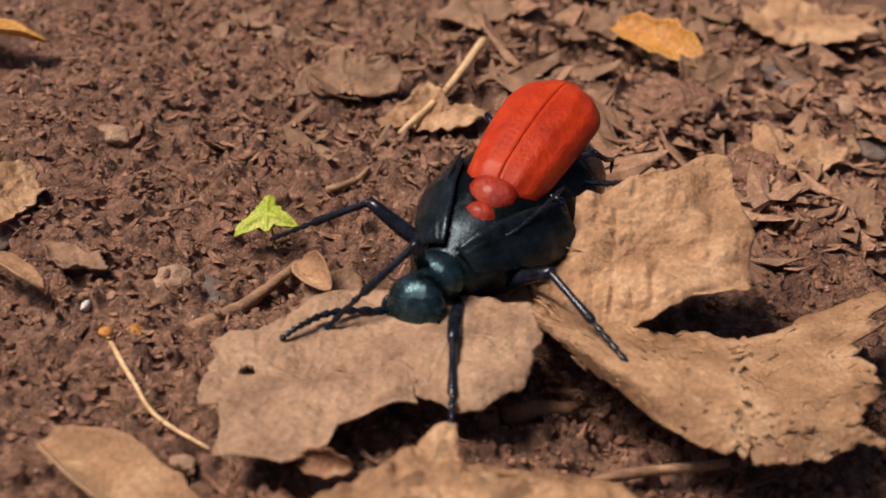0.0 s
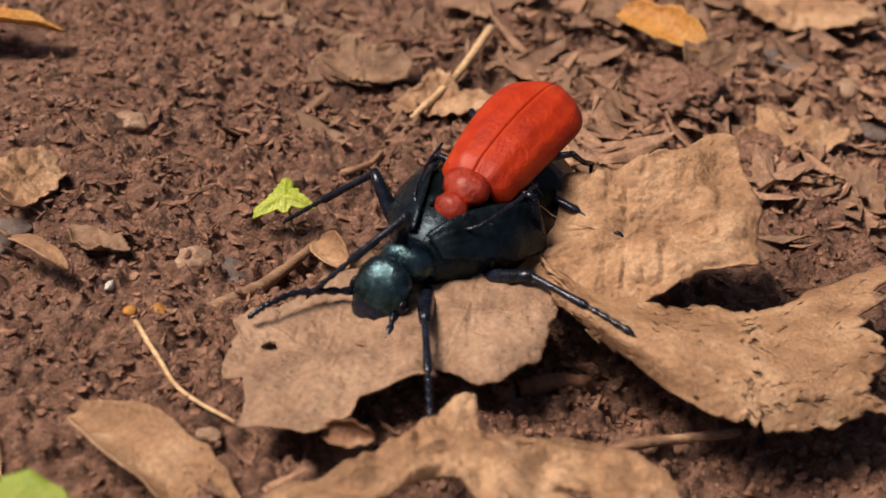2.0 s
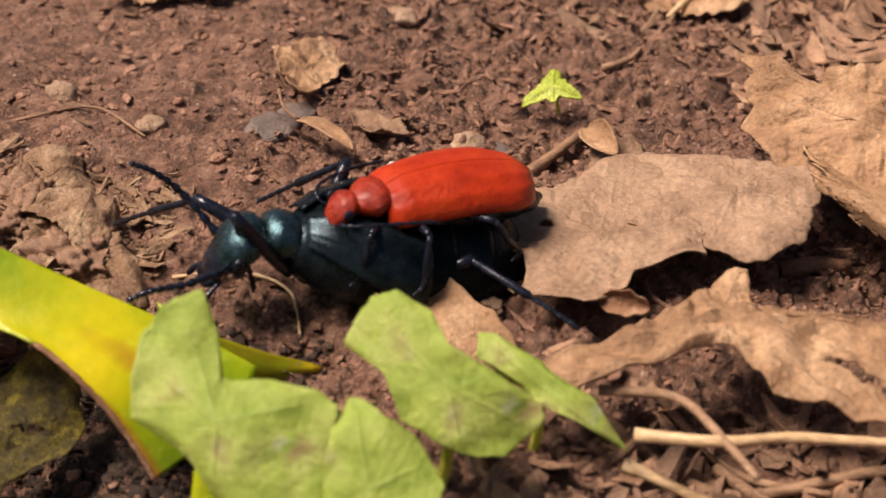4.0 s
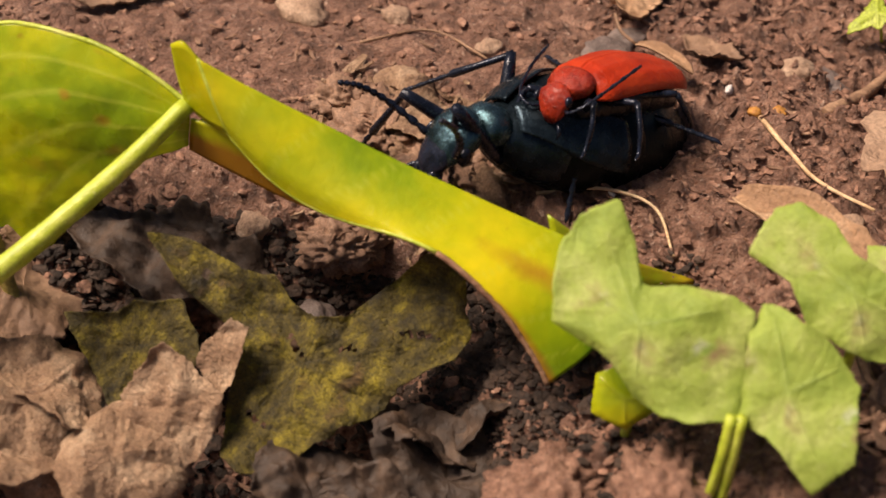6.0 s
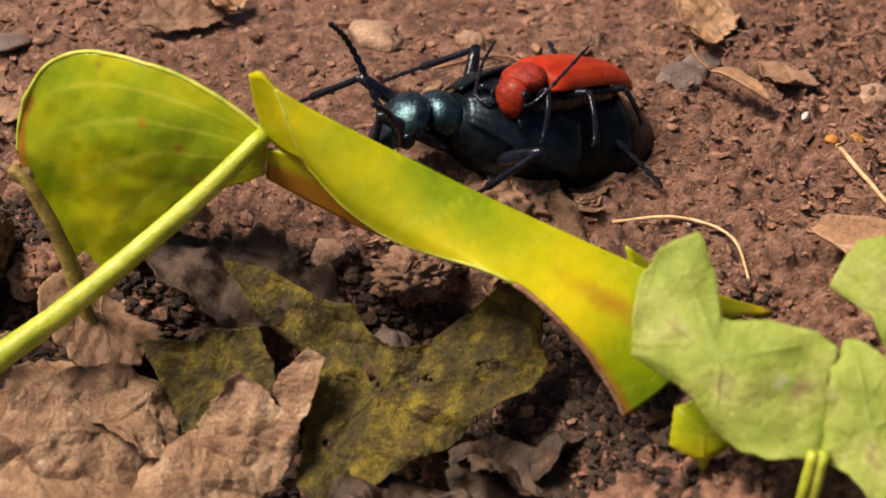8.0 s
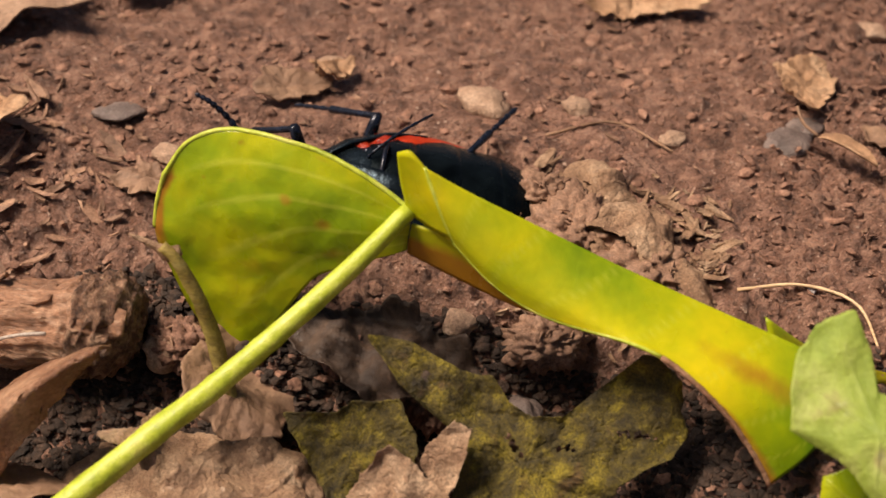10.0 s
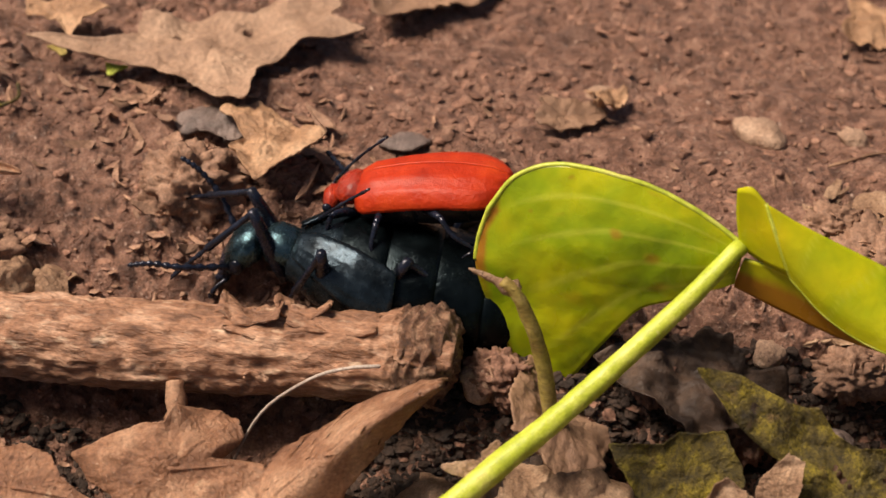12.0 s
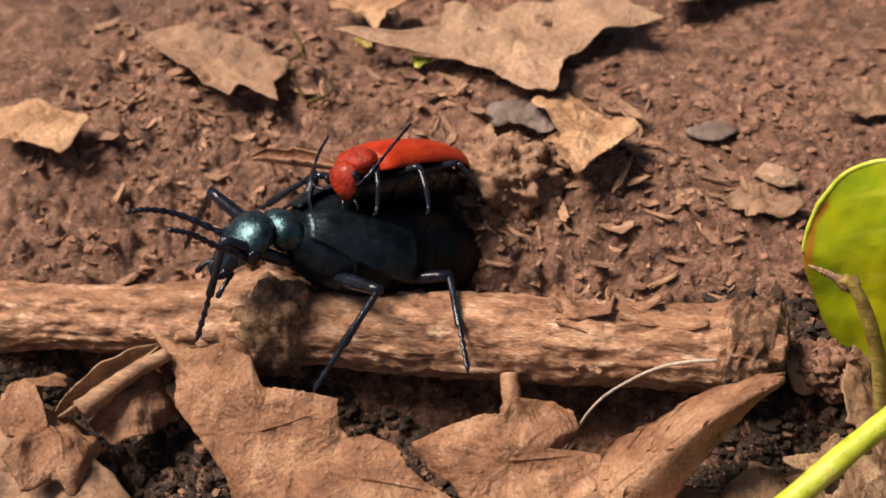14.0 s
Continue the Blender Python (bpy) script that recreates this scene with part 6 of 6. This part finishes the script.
RED_WAY = [
    (0, 4.60, 1.41, 8.14, 0.0, 24.7, -113.7),
    (0.5, 4.25, 3.23, 7.97, 2.7, 22.5, -118.3),
    (1, 4.36, 3.51, 7.86, 2.4, 22.8, -118.6),
    (1.5, 4.26, 3.59, 7.80, 1.2, 22.9, -118.7),
    (2, 2.29, -0.64, 7.72, -1.9, 22.7, -119.3),
    (2.5, -2.15, -7.71, 7.76, -3.0, 24.9, -121.1),
    (3, -6.43, -8.94, 7.65, -1.2, 20.5, -124.9),
    (3.5, -10.07, -18.77, 5.56, -1.9, 8.5, -140.0),
    (4, -19.38, -20.58, 4.43, -0.1, 2.1, -142.3),
    (4.2, -25.06, -20.18, 3.52, -1.2, 3.0, -142.4),
    (5.3, -29.51, -16.86, 3.12, 8.1, -7.2, -126.6),
    (5.8, -31.50, -17.88, 2.94, 11.6, -10.4, -118.6),
    (6.3, -33.70, -19.42, 3.89, 10.0, -14.2, -122.2),
    (6.5, -34.18, -19.91, 3.90, 8.6, -14.7, -121.0),
    (7, -34.67, -19.20, 3.62, 12.9, -20.0, -120.9),
    (7.2, -34.83, -18.94, 3.41, 10.1, -20.2, -120.2),
    (7.9, -40.90, -16.65, 2.89, 17.0, -17.8, -114.7),
    (8.6, -45.79, -15.96, 2.77, 19.3, -20.0, -125.6),
    (9.3, -49.26, -17.11, 3.61, 31.1, -24.4, -138.7),
    (9.5, -50.45, -17.26, 4.04, 31.0, -21.8, -140.1),
    (10, -61.19, -14.84, -2.51, 41.7, -25.5, -139.7),
    (10.5, -66.70, -15.83, -6.71, 55.6, -12.2, -151.2),
    (11, -70.21, -16.74, -0.55, 22.8, 13.2, -196.9),
    (11.5, -75.02, -21.70, 2.25, 7.9, 11.3, -180.1),
    (12, -83.26, -24.47, 0.94, 3.9, 18.7, -177.5),
    (12.5, -90.83, -25.73, -0.11, 2.3, 21.7, -172.1),
    (13, -93.85, -26.08, -1.48, -1.0, 2.9, -146.1),
    (13.5, -103.75, -24.39, 0.75, 21.1, -3.4, -127.8),
    (14, -108.61, -28.70, 0.91, 27.8, -22.7, -114.9),
]
# where the feet of one leg rest at some times: seconds, x, y, z in mm; between near times they step from rest to rest
PINS = {
    (0, 1): [(0, 2.2, -24.2, 2.0), (1.7, 2.2, -24.2, 2.0), (2.5, -8.0, -25.0, 0.2), (3, -10.6, -25.5, 0.2), (3.5, -20.4, -24.1, -1.0), (4, -29.8, -24.8, -1.5), (4.2, -33.8, -23.7, -2.0),
             (6.3, -42.0, -23.5, -2.0), (7.2, -42.2, -23.6, -2.0), (11.5, -92.5, -32.2, -4.0), (12, -99.8, -30.7, -5.0), (13, -101.8, -36.9, -4.0), (13.5, -107.7, -41.6, -6.0), (14, -119.9, -42.1, -6.3)],
    (1, 1): [(0, 12.6, -14.7, 4.5), (1.8, 12.6, -14.7, 4.5), (2.5, 6.3, -17.8, 2.5), (3, -6.2, -25.4, 0.5), (3.5, -7.2, -25.5, 0.0), (4, -23.1, -25.9, -2.0), (4.2, -23.0, -28.6, -2.0),
             (6.3, -35.5, -26.0, -3.0), (7.2, -35.5, -25.7, -3.0), (13, -97.9, -35.5, -4.0), (13.5, -100.2, -39.7, -5.0), (14, -110.3, -44.7, -7.0)],
    (2, 1): [(0, 12.1, 1.4, 8.0), (1.5, 12.1, 1.4, 8.0), (2, 11.4, -4.2, 5.4), (2.5, 6.8, -11.8, 4.5), (3, 4.4, -14.4, 4.0), (4, -8.0, -27.0, 1.0), (4.2, -12.2, -26.3, 0.5),
             (12, -75.8, -28.9, -6.0), (13.6, -99.6, -40.5, -5.0), (14, -99.6, -41.5, -5.6)],
    (0, -1): [(0, -7.2, -11.6, 1.6), (1.7, -7.2, -11.6, 1.6), (2.5, -16.8, -13.5, 0.0), (4.2, -41.0, -20.3, -1.0), (6.3, -49.6, -15.8, -1.0), (7.2, -50.9, -19.0, -2.0), (13.5, -119.2, -38.0, -5.0)],
    (1, -1): [(0, -12.4, 0.1, 0.6), (2, -12.7, -0.1, 0.6)],
}
STANCE = {(0, 1): (14.2, 5.8), (0, -1): (13.8, -5.4), (1, 1): (4.8, 10.4), (1, -1): (5.6, -9.8), (2, 1): (-10.2, 8.4), (2, -1): (-9.4, -8.8)}


def on_way(t):
    """The black beetle's pose at a time between its rows, in mm."""
    rows = np.array(BLACK_WAY)
    v = [float(np.interp(t, rows[:, 0], rows[:, k])) for k in range(1, 7)]
    return Matrix.LocRotScale(v[:3], Euler([radians(a) for a in v[3:]]), None)


def floor_at(x, y):
    """What a foot meets: soil, the raised dead leaf, or the branch."""
    z = float(lie(x, y)) - 0.2
    if -150 < x < -77 and -40.5 < y < -33.0:
        z = max(z, float(np.interp(x, [-150, -117, -77], [-10, -5.8, -2.6])) - 0.14 * (y + 35.5) ** 2)
    if 4 < x < 34 and -20 < y < 8:
        z += 2.4
    elif -14 < x <= 4 and -20 < y < -8:
        z += 2.2
    return z


def reach_rows(times, pins, coxa, spot, shift, lean):
    """Poses of a thigh in the body's space and of its shin in the thigh's space, stepping as the body goes."""
    thigh_rows, shin_rows = [], []
    way = np.array(BLACK_WAY)
    gone = np.concatenate([[0], np.cumsum(np.hypot(np.diff(way[:, 1]), np.diff(way[:, 2])))])
    moved = lambda t: float(np.interp(t, way[:, 0], gone))
    stride = 7.0
    when = lambda s: float(np.interp(s, gone + np.arange(len(gone)) * 1e-6, way[:, 0]))

    def print_at(step):
        then = when(max(0.0, min(gone[-1], (step + 0.5 - shift) * stride)))
        p = on_way(then) @ Vector((spot[0], spot[1], 0))
        if -82 < p.x < -26:
            p.y = max(p.y, -25.0)
        elif -150 < p.x <= -82:
            p.y = max(p.y, -30.8)
        return Vector((p.x, p.y, floor_at(p.x, p.y)))

    for t in times:
        s = moved(t) / stride + shift
        step, f = math.floor(s), s - math.floor(s)
        lift = 0.0
        if f < 0.62:
            foot = print_at(step)
        else:
            g = (f - 0.62) / 0.38
            foot = print_at(step).lerp(print_at(step + 1), g * g * (3 - 2 * g))
            lift = 1.6 * math.sin(math.pi * g)
        before, after = [p for p in pins if p[0] <= t], [p for p in pins if p[0] > t]
        a, b = before[-1] if before else None, after[0] if after else None
        if a and b and b[0] - a[0] <= 1.9:
            g = float(smooth(0.15, 0.85, (t - a[0]) / (b[0] - a[0])))
            foot = Vector(a[1:]).lerp(Vector(b[1:]), g)
            lift = min(2.0, 0.3 * (Vector(b[1:]) - Vector(a[1:])).length) * math.sin(math.pi * g)
        else:
            for p in (a, b):
                g = max(0.0, 1 - abs(t - p[0]) / 0.45) if p else 0.0
                foot, lift = foot.lerp(Vector(p[1:]), g) if g else foot, lift * (1 - g)
        foot = on_way(t).inverted() @ (foot + Vector((0, 0, lift)))
        d = foot - coxa
        far = min(d.length, THIGH + SHIN - 0.25)
        far = max(far, 4.2)
        d.normalize()
        slant = lean * (1 + 2 * max(0.0, 1 - far / 13.5))
        side = Vector((slant, 0, 1))
        side = (side - d * d.dot(side)).normalized()
        c = (THIGH ** 2 + far ** 2 - SHIN ** 2) / (2 * THIGH * far)
        a = math.acos(max(-1, min(1, c)))
        knee = coxa + d * THIGH * math.cos(a) + side * THIGH * math.sin(a)
        end = coxa + d * far

        def aimed(at, to):
            x = (to - at).normalized()
            y = Vector((0, 0, 1)).cross(x)
            y = y.normalized() if y.length > 1e-4 else Vector((0, 1, 0))
            z = x.cross(y)
            return Matrix.Translation(at) @ Matrix((x, y, z)).transposed().to_4x4()

        m1, m2 = aimed(coxa, knee), aimed(knee, end)
        rel = m1.inverted() @ m2
        for m in (m1, rel):
            m.translation = m.translation * MM
        thigh_rows.append((t, m1))
        shin_rows.append((t, rel))
    return thigh_rows, shin_rows


ground()
near_leaves()
hollow_leaves()
left_leaves()
fragments()
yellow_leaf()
dead_stalk()
swaying = green_leaves()
branch()
twigs()
scraps()
stones()
clods()
scatter("soil_crumbs", "loose reddish crumbs of soil", "soil", CRUMB, 25000, 5, (-36, 38, -51, 49), 0.10, 0.5, "lump")
scatter("soil_crumbs", "sparse crumbs on trodden reddish soil", "soil", CRUMB, 12000, 25, (-140, -36, -51, 49), 0.12, 0.7, "lump")
scatter("soil_flakes", "flat flaky crumbs of reddish soil", "soil", CRUMB, 4200, 21, (-34, 38, -30, 49), 0.16, 0.6, "flake")
scatter("leaf_chaff", "tiny tan chips of dead leaf and bark", "litter", CHAFF, 3000, 6, (-140, 38, -51, 49), 0.08, 0.42, "flake")
# near-black crumbs cover lit soil where the hollow and branch foot are shaded
scatter("shade_crumbs", "near-black crumbs added for the shade in the hollow", "litter", SHADE_CRUMB, 26000, 11, (-84, -24, -54, -27.5), 0.2, 0.7, "lump")
scatter("shade_crumbs", "near-black crumbs added for the shade below the branch", "litter", SHADE_CRUMB, 16000, 12, (-142, -84, -54, -38.0), 0.2, 0.7, "lump")
scatter("bark_litter", "brown shreds of bark and leaf on the soil", "litter", CHAFF, 2000, 13, (2, 42, 6, 52), 0.3, 2.0, "flake")
scatter("bark_litter", "curled brown shreds of leaf on the far soil", "litter", DUSKY, 420, 17, (-24, 40, 14, 52), 0.4, 2.0, "flake")
scatter("bark_litter", "brown shreds of bark and leaf on the soil", "litter", CHAFF, 1300, 14, (-14, 34, -44, -27), 0.3, 1.6, "flake")
scatter("bark_litter", "pale fibrous shreds behind the yellow leaf", "litter", CRUMPLED, 420, 15, (-53, -37, -27, -12), 0.25, 1.1, "flake")
scatter("bark_litter", "brown shreds of bark and leaf by the branch", "litter", CHAFF, 900, 16, (-140, -82, -34, -10), 0.2, 1.0, "flake")
beetle, beetle_legs, beetle_plates, beetle_feelers = black_beetle()
rider, rider_neck, rider_head = red_beetle()


def motions():
    walk(beetle, [(t, place(*v)) for t, *v in BLACK_WAY])
    walk(rider, [(t, place(*v)) for t, *v in RED_WAY])
    for k, plate in enumerate(beetle_plates[2:]):
        out = 0.75 * (k + 1)
        walk(plate, [(t, place(-out * f, 0, -0.1 * out * f)) for t, f in [(0, 0), (3, 0), (4.2, 0), (7, 0), (9, 0.2), (10.5, 0.5), (11.5, 0.8), (12.5, 1), (13, 0.15), (13.6, 0.1), (14, 0)]])
    # the leaves in front spring up a little as they are let go
    for leaf_ob, at in swaying[:4]:
        walk(leaf_ob, [(t, place(at[0] + x, at[1], at[2] + z, *at[3:])) for t, x, z in [(0, -4.2, -3.6), (1.5, -3.8, -3.4), (2.5, -2.9, -2.4), (3, -1.6, -1.0), (3.5, 0, -0.4), (4.2, 0, 0), (14, 0, 0)]])
    # the rider's head hangs lower once the pair slows
    nods = [(0, 0.0), (4.2, 0.05), (6.3, 0.8), (9.5, 1.0), (12, 0.8), (14, 1.0)]
    hinge = lambda x, y, z, m: Matrix.Translation((x * MM, y * MM, z * MM)) @ m @ Matrix.Translation((-x * MM, -y * MM, -z * MM))
    dip = lambda f: hinge(2.8, 0, 1.7, pose(0, 0, 0, 0, 13 * f, 0))
    walk(rider_neck, [(t, dip(f)) for t, f in nods])
    walk(rider_head, [(t, dip(f) @ hinge(5.2, 0, 1.9, pose(0, 0, 0, 0, 30 * f, 0))) for t, f in nods])
    # the feelers: seconds, lift and inward turn in degrees
    sway = {1: [(0, -32, 20), (2.5, -36, 10), (3, -40, 0), (3.5, -4, 10), (4.2, -18, 5), (6.3, 38, 0), (7.2, 38, 0), (9.5, 18, 0), (11, 0, 12), (11.5, 4, 14), (12, -4, 6), (13, -30, 5), (13.5, 6, 10), (14, 12, 24)],
            -1: [(0, -6, -8), (1.5, -8, -8), (2.5, -14, 0), (3, -16, 4), (3.5, -2, 6), (4, 22, 0), (4.2, 20, 4), (6.3, 14, 0), (7.0, 48, 0), (9.5, 28, 0), (10.5, 30, 0), (11, 30, 0), (11.5, 72, 0), (12, 34, 4), (12.5, 28, 4), (13.5, 12, 4), (14, -6, 4)]}
    for s, feeler in beetle_feelers.items():
        walk(feeler, [(t, hinge(10.3, s * 1.7, 4.0, pose(0, 0, 0, 0, -up, -s * turn))) for t, up, turn in sway[s]])
    times = [round(0.25 * k, 2) for k in range(57)]
    for (row, s), (thigh, shin, coxa) in beetle_legs.items():
        shift = 0.0 if (row + (s > 0)) % 2 else 0.5
        a, b = reach_rows(times, PINS.get((row, s), []), coxa, STANCE[(row, s)], shift, (0.4, -0.3, -0.8)[row])
        walk(thigh, a)
        walk(shin, b)


motions()
